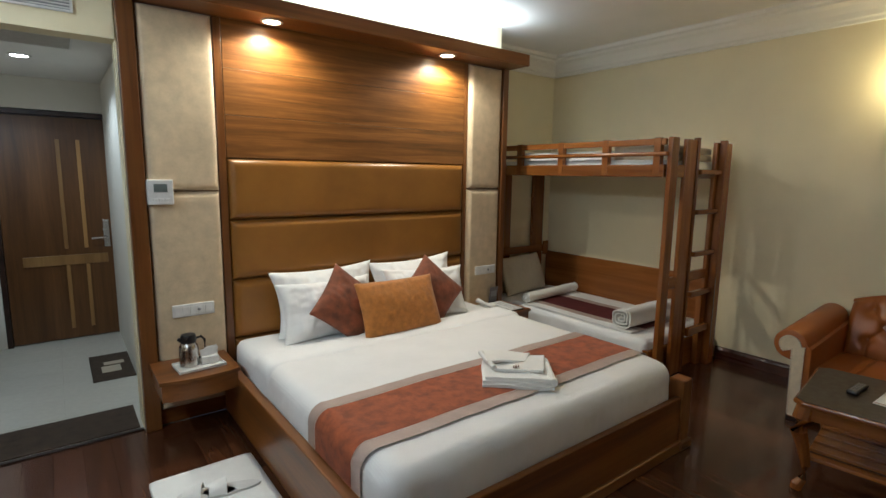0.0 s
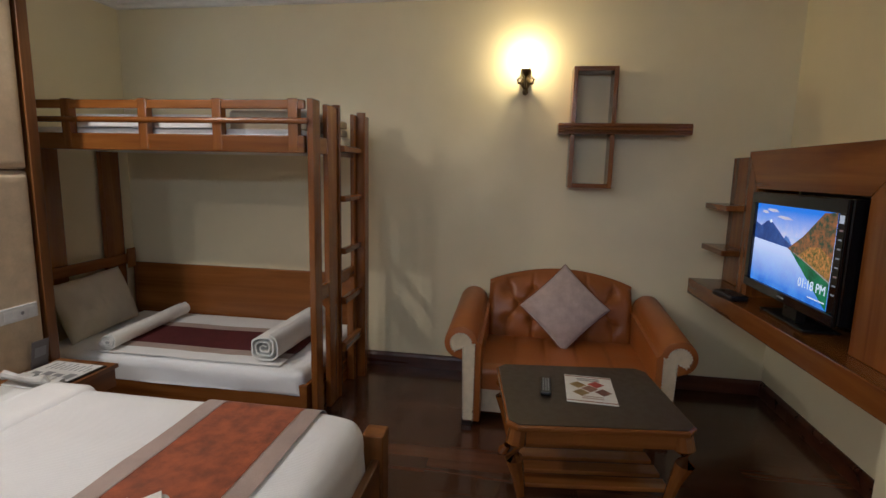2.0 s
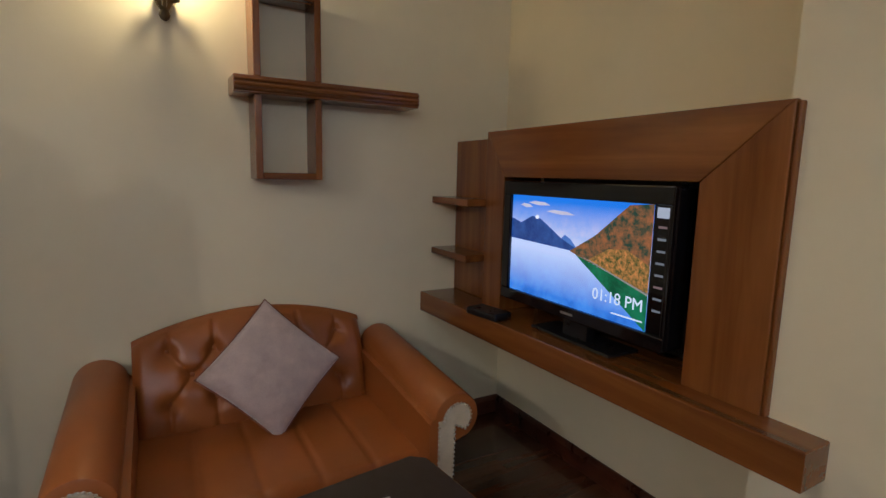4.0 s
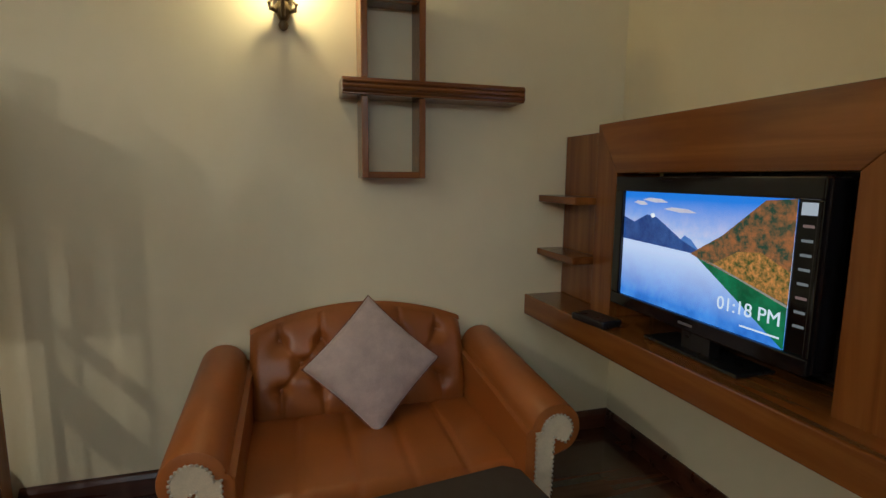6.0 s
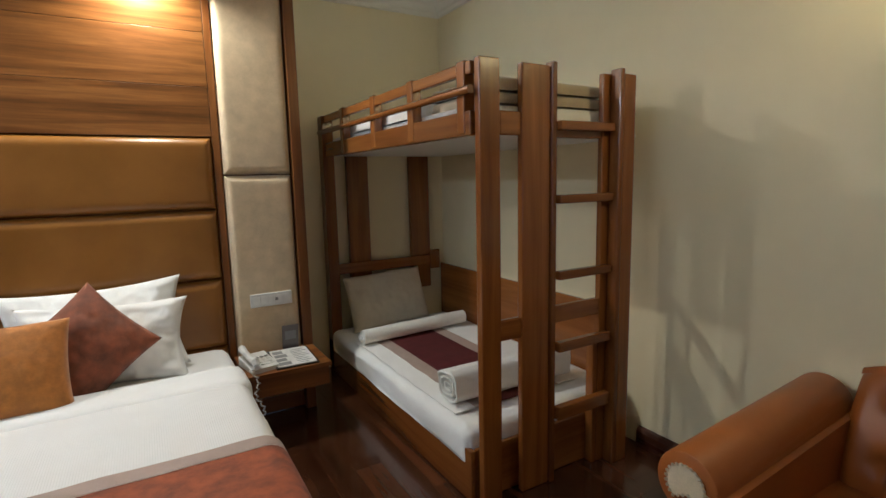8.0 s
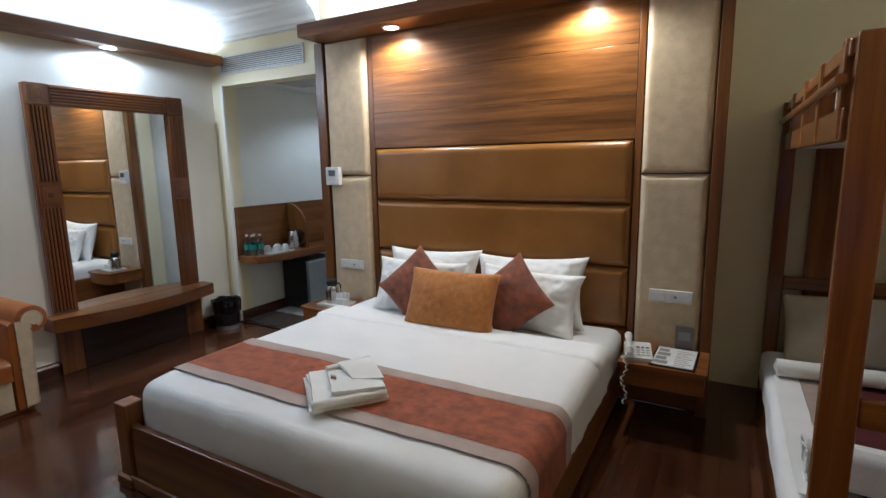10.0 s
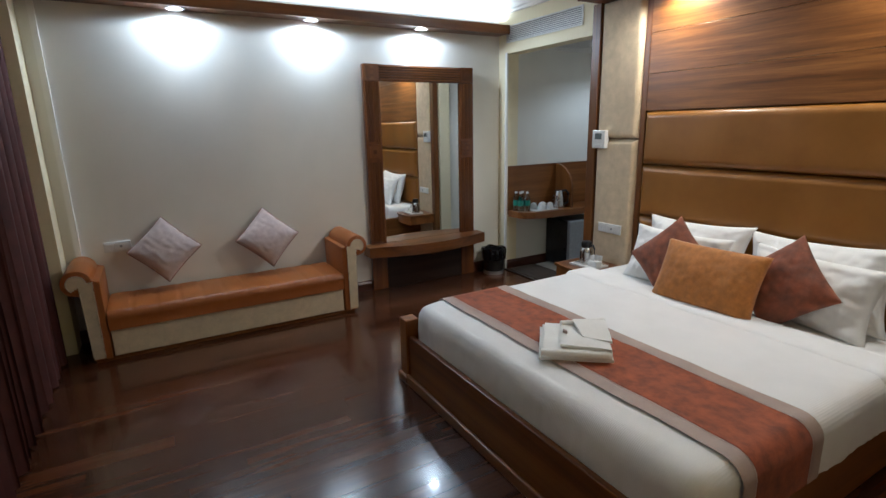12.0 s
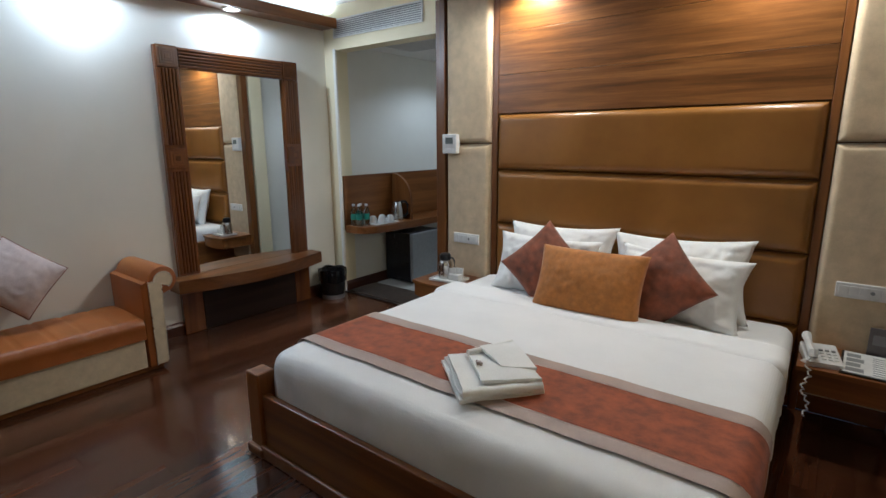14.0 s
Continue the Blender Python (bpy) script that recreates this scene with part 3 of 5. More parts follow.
for x, s in ((1.42, 1.0), (2.11, 2.0)):
    cushion("pillow", 0.72, 0.44, 0.17, (x, 3.10, 0.658, 16, 0, 1.2 if s == 1 else 1.8), M_LINEN, "plump white bed pillow against the headboard", "pillow", "bed pillows", 0.12, 0.48, 0.024, s)
    cushion("pillow", 0.66, 0.38, 0.18, (x - 0.04 if s == 1 else x + 0.03, 2.985, 0.628, 22, 3 if s == 1 else -5, -0.8 if s == 1 else -1.5), M_LINEN, "plump white bed pillow in the front row", "pillow", "bed pillows", 0.11, 0.48, 0.026, s + 4)
cushion("cushion", 0.385, 0.385, 0.13, (1.445, 2.86, 0.668, 24, 8, 47), M_BROWN, "brown-red velvet cushion standing on its corner", "cushion", "bed cushions", 0.08, 0.45, 0.008, 7)
cushion("cushion", 0.385, 0.385, 0.13, (2.088, 2.86, 0.668, 24, -4, 43), M_BROWN, "brown-red velvet cushion standing on its corner", "cushion", "bed cushions", 0.08, 0.45, 0.008, 9)
cushion("cushion", 0.585, 0.365, 0.15, (1.757, 2.745, 0.638, 24, 1, 0), M_ORANGE, "orange velvet lumbar cushion", "cushion", "bed cushions", 0.05, 0.45, 0.008, 8)


def folded_towel(x, y, z, rz):
    t = thing("towel", x, y, z, rz, "white towel folded like an envelope on the bed", "towel")
    def flap(pts, z0, th, seed):
        bm = bmesh.new()
        a, b, c, e = [Vector(p) for p in pts]
        def f(u, v):
            p = (a * (1 - u) + b * u) * (1 - v) + (e * (1 - u) + c * u) * v
            k = 0.010 * wob(p.x, p.y, 0, 6, seed)
            return Vector((p.x + k, p.y + k, z0 + th / 2 + 0.011 * wob(p.x, p.y, 0, 7, seed + 2)))
        sheet(bm, 16, 12, f)
        shell(bm, th)
        return bm
    def roll_edge(p0, p1, z0, r, seed):
        bm = bmesh.new()
        p0, p1 = Vector(p0), Vector(p1)
        pts = [p0.lerp(p1, k / 14) + Vector((0.006 * wob(k, 0, 0, 0.5, seed), 0.006 * wob(k, 0, 0, 0.4, seed + 1), 0)) for k in range(15)]
        return tube(bm, [(p.x, p.y, z0 + r) for p in pts], [r * (0.9 + 0.25 * wob(k, 1, 0, 0.6, seed)) for k in range(15)], 10)
    part("fold", flap(((-0.165, -0.155, 0), (0.17, -0.16, 0), (0.165, 0.15, 0), (-0.155, 0.145, 0)), 0.0, 0.015, 1), M_TOWEL, t, "", True, 1.5)
    part("fold", flap(((-0.16, -0.14, 0), (0.155, -0.15, 0), (0.16, 0.14, 0), (-0.15, 0.14, 0)), 0.016, 0.015, 2), M_TOWEL, t, "", True, 1.5)
    part("fold", flap(((-0.15, -0.13, 0), (0.165, -0.145, 0), (0.155, 0.145, 0), (-0.145, 0.13, 0)), 0.032, 0.013, 4), M_TOWEL, t, "", True, 1.5)
    part("flap", flap(((-0.16, 0.14, 0), (-0.10, -0.055, 0), (0.125, -0.075, 0), (0.165, 0.14, 0)), 0.046, 0.013, 3), M_TOWEL, t, "", True, 1.5)
    part("flap", flap(((-0.155, 0.145, 0), (-0.135, 0.0, 0), (0.045, 0.025, 0), (0.09, 0.15, 0)), 0.060, 0.012, 5), M_TOWEL, t, "", True, 1.5)
    part("rolled_edge", roll_edge((-0.165, 0.145, 0), (-0.105, -0.055, 0), 0.040, 0.015, 6), M_TOWEL, t, "", True, 1.5)
    part("rolled_edge", roll_edge((0.165, -0.15, 0), (0.165, 0.14, 0), 0.006, 0.019, 8), M_TOWEL, t, "", True, 1.5)
    for dx, dy, w, h in ((0.0, 0.0, 0.011, 0.018), (0.012, 0.006, 0.006, 0.010), (-0.011, -0.004, 0.006, 0.008)):
        part("crest", B(dx - w / 2, -0.045 + dy - h / 2, 0.052, dx + w / 2, -0.045 + dy + h / 2, 0.0655, 0.001), M_MAUVE, t, "small stitched crest")


folded_towel(1.787, 1.748, 0.504, -40)

# ---------------------------------------------------------------- bedside shelves
def bow_shelf(name, x0, x1, y_front, y_back, z0, z1, bow, label, cat):
    t = thing(name, 0, 0, 0, 0, label, cat)
    pts = [(x0, y_back)] + [(x0 + (x1 - x0) * i / 12, y_front - bow * math.sin(math.pi * i / 12)) for i in range(13)] + [(x1, y_back)]
    part("top", prism(bmesh.new(), pts, z1 - 0.022, z1, "z", 0.003), M_WOOD_X, t)
    q = [(x0 + 0.012, y_back)] + [(x0 + 0.012 + (x1 - x0 - 0.024) * i / 12, y_front + 0.012 - bow * math.sin(math.pi * i / 12)) for i in range(13)] + [(x1 - 0.012, y_back)]
    part("drawer_front", prism(bmesh.new(), q, z0, z1 - 0.024, "z", 0.002), M_WOOD_X, t)
    return t


bow_shelf("bedside_table", 0.40, 0.80, 2.88, 3.24, 0.29, 0.405, 0.03, "wall-hung wooden bedside shelf with flask tray", "bedside table")
bow_shelf("bedside_table", 2.69, 3.115, 2.872, 3.24, 0.265, 0.385, 0.0, "wall-hung wooden bedside shelf with telephone", "bedside table")

tr = thing("tray", 0.62, 3.03, 0.405, 4, "small white tray with upturned rim", "tray")
bm = B(-0.12, -0.085, 0, 0.12, 0.085, 0.006, 0.002)
for a in ((-0.12, -0.085, 0.006, 0.12, -0.079, 0.016), (-0.12, 0.079, 0.006, 0.12, 0.085, 0.016), (-0.12, -0.079, 0.006, -0.114, 0.079, 0.016), (0.114, -0.079, 0.006, 0.12, 0.079, 0.016)):
    box(bm, *a, 0.002)
part("base", bm, M_WHITE, tr)


def flask(x, y, z):
    t = thing("vacuum_flask", x, y, z, 0, "steel vacuum flask with black lid", "flask")
    part("body", lathe(bmesh.new(), [(0.046, 0), (0.05, 0.004), (0.05, 0.09), (0.047, 0.115), (0.036, 0.132)], 28), M_STEEL, t, "", True)
    part("lid", lathe(bmesh.new(), [(0.037, 0.132), (0.041, 0.14), (0.040, 0.165), (0.034, 0.178), (0.01, 0.182)], 24), M_BLACK, t, "black lid", True)
    part("handle", tube(bmesh.new(), [(0.036, 0, 0.15), (0.065, 0, 0.155), (0.082, 0, 0.135), (0.082, 0, 0.07), (0.07, 0, 0.04), (0.048, 0, 0.035)], 0.007), M_BLACK, t, "black handle", True)
    part("spout", tube(bmesh.new(), [(-0.03, 0, 0.145), (-0.052, 0, 0.158)], [0.014, 0.008]), M_BLACK, t, "", True)


flask(0.575, 3.045, 0.411)
t = thing("sachet_holder", 0.675, 3.035, 0.411, 0, "white holder with paper sachets", "holder")
part("body", B(-0.045, -0.03, 0, 0.045, 0.03, 0.045, 0.006), M_WHITE, t)
for i, r in enumerate((-8, 4, 10, -3)):
    part("sachet", B(-0.03, -0.002, 0.0, 0.025, 0.002, 0.075, m=pose(-0.01 + 0.012 * i, -0.018 + 0.012 * i, 0.012, -8, r)), M_PAPER, t, "white paper sachet")

ph = thing("telephone", 2.775, 3.00, 0.385, 12, "white desk telephone with coiled cord", "telephone")
part("body", prism(bmesh.new(), [(-0.09, 0), (0.09, 0), (0.09, 0.05), (-0.09, 0.022)], -0.07, 0.07, "x", 0.006), M_WHITE, ph)
part("handset", tube(bmesh.new(), [(-0.048, -0.092, 0.045), (-0.048, -0.08, 0.062), (-0.048, -0.03, 0.060), (-0.048, 0.04, 0.074), (-0.048, 0.085, 0.086), (-0.048, 0.095, 0.072)], [0.016, 0.021, 0.016, 0.016, 0.021, 0.016]), M_WHITE, ph, "", True)
for i in range(4):
    for j in range(3):
        part("key", B(-0.008, -0.006, 0, 0.008, 0.006, 0.005, 0.001, m=pose(0.0 + 0.024 * j, -0.055 + 0.026 * i, 0.029 + 0.004 * i, 9)), M_GREYP if i == 3 else M_PAPER, ph, "grey key" if i == 3 else "")
cord = [(-0.055, -0.09, 0.04)] + [(-0.075 - 0.012 * math.sin(k * 0.4) + 0.008 * math.cos(k * 1.9), -0.10 - 0.010 * k / 3 + 0.008 * math.sin(k * 1.9), 0.03 - 0.008 * max(0, k - 6)) for k in range(34)]
part("cord", tube(bmesh.new(), cord, 0.004, 6), M_WHITE, ph, "coiled white cord", True)
mg = thing("room_folder", 2.955, 3.045, 0.385, -2, "black menu folder with printed page", "folder")
part("cover", B(-0.108, -0.155, 0, 0.108, 0.145, 0.008, 0.002), M_BLACK, mg)
part("page", B(-0.098, -0.143, 0.008, 0.098, 0.133, 0.0105), M_PAPER, mg, "printed white page")
for i in range(4):
    part("photo_block", B(-0.088, -0.125 + 0.062 * i, 0.0105, -0.025 - 0.012 * (i % 2), -0.080 + 0.062 * i, 0.0112), M_GREYP, mg, "grey printed picture")
for i in range(9):
    part("print_line", B(0.005, -0.125 + 0.027 * i, 0.0105, 0.06 + 0.025 * ((i * 5) % 3) / 2, -0.118 + 0.027 * i, 0.0112), M_GREYP, mg, "grey print")
tc = thing("tent_card", 2.985, 3.20, 0.385, 0, "dark tent card standing on the bedside shelf", "card")
part("card", B(-0.045, -0.002, 0, 0.045, 0.002, 0.145, 0.001, m=pose(0, 0, 0, 8)), plain("grey_card", (0.16, 0.14, 0.14), 0.5), tc)
part("print_block", B(-0.03, -0.0035, 0.06, 0.03, -0.0022, 0.11, m=pose(0, 0, 0, 8)), M_GREYP, tc, "pale print")


def switch_plate(x, y, z, w, h, label, n=5, rz=0.0):
    t = thing("switch_plate", x, y, z, rz, label, "switch")
    part("plate", B(0, -0.012, 0, w, 0, h, 0.004), M_WHITE, t)
    for i in range(n):
        a = 0.012 + (w - 0.024) * i / n
        part("rocker", B(a, -0.0155, 0.014, a + (w - 0.024) / n - 0.003, -0.0125, h - 0.014, 0.0012), M_PAPER, t)
    part("socket", lathe(bmesh.new(), [(0.009, 0), (0.0085, 0.002)], 12, Matrix.Translation((w * 0.62, -0.016, h / 2)) @ pose(0, 0, 0, 90)), M_GREYP, t, "dark socket hole")


switch_plate(0.532, 3.2165, 0.645, 0.222, 0.073, "white switch and socket plate on suede panel")
switch_plate(2.79, 3.2165, 0.645, 0.222, 0.073, "white switch and socket plate on suede panel")
switch_plate(-0.93, -0.185, 0.645, 0.17, 0.073, "white socket plate over the bench", 3, 90)
th = thing("thermostat", 0.447, 3.20, 1.29, 0, "white wall thermostat with grey display", "thermostat")
part("case", B(0, -0.02, 0, 0.125, 0.03, 0.135, 0.006), M_WHITE, th)
part("display", B(0.03, -0.0225, 0.068, 0.095, -0.0195, 0.112, 0.001), plain("lcd_grey", (0.16, 0.18, 0.17), 0.2), th, "grey display")
for i in range(3):
    part("button", B(0.024 + 0.028 * i, -0.023, 0.022, 0.046 + 0.028 * i, -0.0195, 0.036, 0.002), M_PAPER, th)

# ---------------------------------------------------------------- bunk bed
bk = thing("bunk_bed", 0, 0, 0, 0, "red-brown wooden bunk bed with ladder", "bunk bed")
X0, Y0, Y1 = 3.40, 1.918, 3.775


def bar(name, x0, y0, z0, x1, y1, z1, axis, label="", bevel=0.006):
    return part(name, B(x0, y0, z0, x1, y1, z1, bevel), {"x": M_RED_X, "y": M_RED_Y, "z": M_RED_Z}[axis], bk, label)


bar("post", X0 + 0.012, Y0, 0, X0 + 0.105, Y0 + 0.036, 1.75, "z")
bar("post", X0 - 0.015, Y1 - 0.09, 0, X0 + 0.06, Y1, 1.74, "z")
bar("post", 3.608, Y0, 0, 3.750, Y0 + 0.032, 1.745, "z", "wide ladder post")
bar("post", 3.751, Y0 - 0.012, 0, 3.777, Y0 + 0.032, 1.76, "z")
bar("post", 4.046, Y0 + 0.002, 0, 4.104, Y0 + 0.030, 1.74, "z")
bar("post", 4.086, Y0 - 0.055, 0, 4.112, Y0 + 0.001, 1.755, "z")
bar("post", 4.113, Y0 - 0.052, 0, 4.185, Y0 - 0.012, 1.735, "z")
bar("leg", 4.016, Y0 + 0.002, 0, 4.045, Y0 + 0.048, 0.60, "z")
bar("head_post", 3.560, Y1 - 0.04, 0.60, 3.715, Y1, 1.50, "z")
bar("head_post", 4.041, Y1 - 0.04, 0.50, 4.199, Y1, 1.50, "z")
bar("head_rail", X0 + 0.06, Y1 - 0.058, 0.672, 4.225, Y1 - 0.041, 0.748, "x")
bar("head_block", 4.180, Y1 - 0.072, 0.64, 4.262, Y1 - 0.0585, 0.785, "z")
bar("upper_rail", X0, Y0 + 0.045, 1.475, X0 + 0.035, Y1 - 0.09, 1.565, "y")
bar("guard_rail", X0 + 0.002, Y0 + 0.045, 1.695, X0 + 0.032, Y1 - 0.09, 1.742, "y")
part("guard_bar", rod(bmesh.new(), (X0 - 0.012, Y0 + 0.02, 1.635), (X0 - 0.012, Y1 - 0.02, 1.635), 0.016, 12), M_RED_Y, bk, "round guard bar", True)
for y in (2.02, 2.44, 2.87, 3.34):
    bar("guard_post", X0 - 0.004, y - 0.025, 1.48, X0 + 0.045, y + 0.03, 1.748, "z")
bar("end_rail", X0 + 0.106, Y0 + 0.005, 1.475, 3.607, Y0 + 0.03, 1.565, "x")
for z in (1.517, 1.225, 0.912):
    bar("rung", 3.778, Y0 - 0.034, z - 0.018, 4.085, Y0 + 0.001, z + 0.018, "x")
bar("end_rail", 3.778, Y0 + 0.002, 1.470, 4.045, Y0 + 0.03, 1.53, "x")
bar("end_rail", 3.778, Y0 + 0.002, 0.705, 4.045, Y0 + 0.03, 0.778, "x")
bar("rung", 3.778, Y0 - 0.034, 0.585, 4.085, Y0 + 0.001, 0.628, "x")
bar("end_rail", X0 + 0.106, Y0 + 0.005, 0.675, 3.607, Y0 + 0.03, 0.76, "x")
bar("end_rail", 3.778, Y0 - 0.034, 0.285, 4.085, Y0 + 0.001, 0.345, "x")
bar("base_side", X0 - 0.015, Y0 + 0.05, 0, X0 + 0.010, Y1, 0.225, "y")
bar("base_end", X0 + 0.011, Y0 + 0.05, 0, 4.16, Y0 + 0.072, 0.225, "x")
bar("back_board", 4.305, Y0 + 0.1, 0.22, 4.33, Y1 - 0.002, 0.665, "y")
part("upper_deck", B(X0 + 0.036, Y0 + 0.05, 1.482, 4.315, Y1 - 0.045, 1.50), M_WHITE, bk, "pale underside board")
part("lower_deck", B(X0 + 0.024, Y0 + 0.055, 0.14, 4.303, Y1 - 0.06, 0.164), M_RED_Y, bk)
mt = thing("bunk_mattress", 0, 0, 0, 0, "thin lower bunk mattress in white sheet", "mattress", "bunk mattresses")
part("cover", mattress(X0 - 0.022, 4.30, Y0 + 0.075, Y1 - 0.075, 0.165, 0.300, 0.045, 0.010, (60, 80), 6), M_LINEN, mt, "", True, 1.3)
mt = thing("bunk_mattress", 0, 0, 0, 0, "thin upper bunk mattress in white sheet", "mattress", "bunk mattresses")
part("cover", mattress(X0 + 0.05, 4.305, Y0 + 0.06, Y1 - 0.06, 1.50, 1.60, 0.035, 0.004, (40, 50), 8), M_LINEN, mt, "", True, 1.3)
bl = thing("blanket", 0, 0, 0, 0, "folded beige blanket on the upper bunk", "blanket")
for i in range(2):
    part("fold", mattress(X0 + 0.10, 4.13, Y0 + 0.07, Y0 + 0.52, 1.602 + 0.052 * i, 1.650 + 0.052 * i, 0.02, 0.008, (40, 24), 10 + i), M_BEIGE, bl, "", True, 1.3)
bl = thing("quilt", 0, 0, 0, 0, "white quilt lying on the upper bunk", "quilt")
part("cover", mattress(X0 + 0.06, 4.22, Y0 + 0.58, 3.45, 1.60, 1.675, 0.03, 0.014, (40, 50), 12), M_LINEN, bl, "", True, 1.3)
cushion("pillow", 0.60, 0.38, 0.13, (3.77, 3.60, 0.490, 20, 3, 2), M_BEIGEPIL, "cream pillow at the lower bunk's head", "pillow", "bunk pillows", 0.03, 0.38, 0.010, 21)
br = thing("bunk_runner", 0, 0, 0, 0, "maroon bunk runner with taupe and white borders", "bed runner")
for n, (x0, x1, m) in enumerate(((3.605, 3.932, M_MAROON), (3.525, 3.603, M_TAUPE), (3.934, 4.012, M_TAUPE), (3.415, 3.523, M_LINEN), (4.014, 4.14, M_LINEN))):
    def f(u, v, x0=x0, x1=x1):
        x, y = x0 + (x1 - x0) * u, 2.14 + 1.19 * v
        edge = 0.006 * wob(3, y, 0, 9) if n > 2 else 0.0
        return Vector((x + edge, y + 0.012 * wob(x, 0, 0, 5), 0.313 + 0.004 * wob(x, y, 0, 3)))
    bm = bmesh.new()
    sheet(bm, 10, 40, f)
    shell(bm, 0.004)
    part("stripe", bm, m, br, ("maroon stripe", "taupe stripe", "taupe stripe", "white border", "white border")[n], True)


def rolled_towel(x, y, z, rz, length, r, square=1.0):
    t = thing("rolled_towel", x, y, z, rz, "rolled white terry towel on the lower bunk", "towel", "rolled towels")
    bm = bmesh.new()
    turns, n = 3.2, 70
    outer, inner = [], []
    for i in range(n + 1):
        a = 2 * math.pi * turns * i / n
        rr = 0.012 + (r - 0.012) * i / n
        c, s_ = [math.copysign(abs(q) ** square, q) for q in (math.cos(a), math.sin(a))]
        outer.append((rr * c, r * 0.92 + 0.92 * rr * s_))
        inner.append(((rr - 0.009) * c, r * 0.92 + 0.92 * (rr - 0.009) * s_))
    m = 14
    rows = []
    for k in range(m + 1):
        yy = length * (k / m - 0.5)
        rows.append([[bm.verts.new((px + 0.005 * wob(px, yy, pz, 8), yy + 0.016 * wob(px, yy, pz, 20), pz + 0.004 * wob(px, yy, pz, 9, 2))) for px, pz in c] for c in (outer, inner)])
    for a, b in zip(rows, rows[1:]):
        for i in range(n):
            bm.faces.new((a[0][i], a[0][i + 1], b[0][i + 1], b[0][i]))
            bm.faces.new((a[1][i], b[1][i], b[1][i + 1], a[1][i + 1]))
    for rw in (rows[0], rows[-1]):
        for i in range(n):
            bm.faces.new((rw[0][i], rw[1][i], rw[1][i + 1], rw[0][i + 1]))
    part("roll", bm, M_TOWEL, t, "", True, 1.2)


rolled_towel(3.80, 3.25, 0.314, -85.6, 0.76, 0.056)
rolled_towel(3.77, 2.235, 0.314, -92, 0.66, 0.092, 0.7)

# ---------------------------------------------------------------- seating with rolled arms
def arm_profile(s, h, w, r, n=20):
    """Outline of a rolled arm in (across, up); s = 1 rolls towards +across. The inner face is at 0."""
    cx, cz = s * (w - r), h - r
    pts = [(0, 0.0), (0, h - r)]
    pts += [(cx - s * r * math.cos(a), cz + r * math.sin(a)) for a in [math.pi * 1.35 * i / n for i in range(n + 1)]]
    pts += [(s * (w - r * 1.25), cz - r * 0.95), (s * (w - r * 1.25), 0.0)]
    pts[1] = (0, cz)
    return pts


def tuft(y, z, spots):
    return max([math.exp(-((y - a) ** 2 + (z - b) ** 2) / 0.0011) for a, b in spots] + [0])


sf = thing("armchair", 3.965, 0.585, 0, 0, "tan leather tufted armchair with rolled arms", "armchair")
SPOTS = [(a, b) for r_, b in enumerate((0.44, 0.54, 0.63)) for a in ([-0.34, -0.17, 0.0, 0.17, 0.34] if r_ % 2 == 0 else [-0.255, -0.085, 0.085, 0.255])]
bm = bmesh.new()
CREASES = [(p, q) for p in SPOTS for q in SPOTS if q[1] > p[1] and abs(p[0] - q[0]) < 0.1 and q[1] - p[1] < 0.12]
CREASES += [(p, (p[0], 0.30)) for p in SPOTS if p[1] < 0.5] + [(p, (p[0], 0.85)) for p in SPOTS if p[1] > 0.6]


def crease(y, z):
    best = 1.0
    for (ay, az), (by, bz) in CREASES:
        dy, dz = by - ay, bz - az
        k = max(0.0, min(1.0, ((y - ay) * dy + (z - az) * dz) / (dy * dy + dz * dz)))
        best = min(best, math.hypot(y - ay - k * dy, z - az - k * dz))
    return math.exp(-(best / 0.009) ** 2)


def back_front(u, v):
    y = -0.46 + 0.92 * u
    top = 0.650 + 0.108 * math.cos(y / 0.48 * math.pi / 2) ** 0.8
    z = 0.30 + (top - 0.30) * v
    bulge = 0.055 * math.sin(math.pi * min(1, max(0, v)) ** 0.9) ** 0.5
    side = max(0.0, (abs(y) - 0.42) / 0.04) ** 2
    x = 0.27 + 0.06 * v - bulge + 0.030 * tuft(y, z, SPOTS) + 0.012 * crease(y, z) - 0.05 * (1 - v) + 0.03 * side
    return Vector((x, y, z))
g = sheet(bm, 120, 60, back_front)
def back_rear(u, v):
    y = -0.46 + 0.92 * u
    top = 0.650 + 0.108 * math.cos(y / 0.48 * math.pi / 2) ** 0.8
    if v < 0.5:
        k = v / 0.5
        return Vector((0.33 + 0.03 * k, y, top + 0.018 * math.sin(math.pi * k)))
    return Vector((0.36, y, top * (1 - (v - 0.5) / 0.5) + 0.06 * (v - 0.5) / 0.5))
sheet(bm, 120, 12, back_rear)
bmesh.ops.remove_doubles(bm, verts=bm.verts, dist=0.002)
bk2 = part("backrest", bm, M_LEATHER, sf, "button-tufted backrest", True, 1.4)
for a, b in SPOTS:
    x = back_front((a + 0.46) / 0.92, (b - 0.30) / (0.650 + 0.108 * math.cos(a / 0.48 * math.pi / 2) ** 0.8 - 0.30)).x
    part("button", lathe(bmesh.new(), [(0.012, 0), (0.010, 0.005), (0.003, 0.008)], 10, Matrix.Translation((x, a, b)) @ pose(0, 0, 0, 0, -90)), M_LEATHER, bk2, "", True)


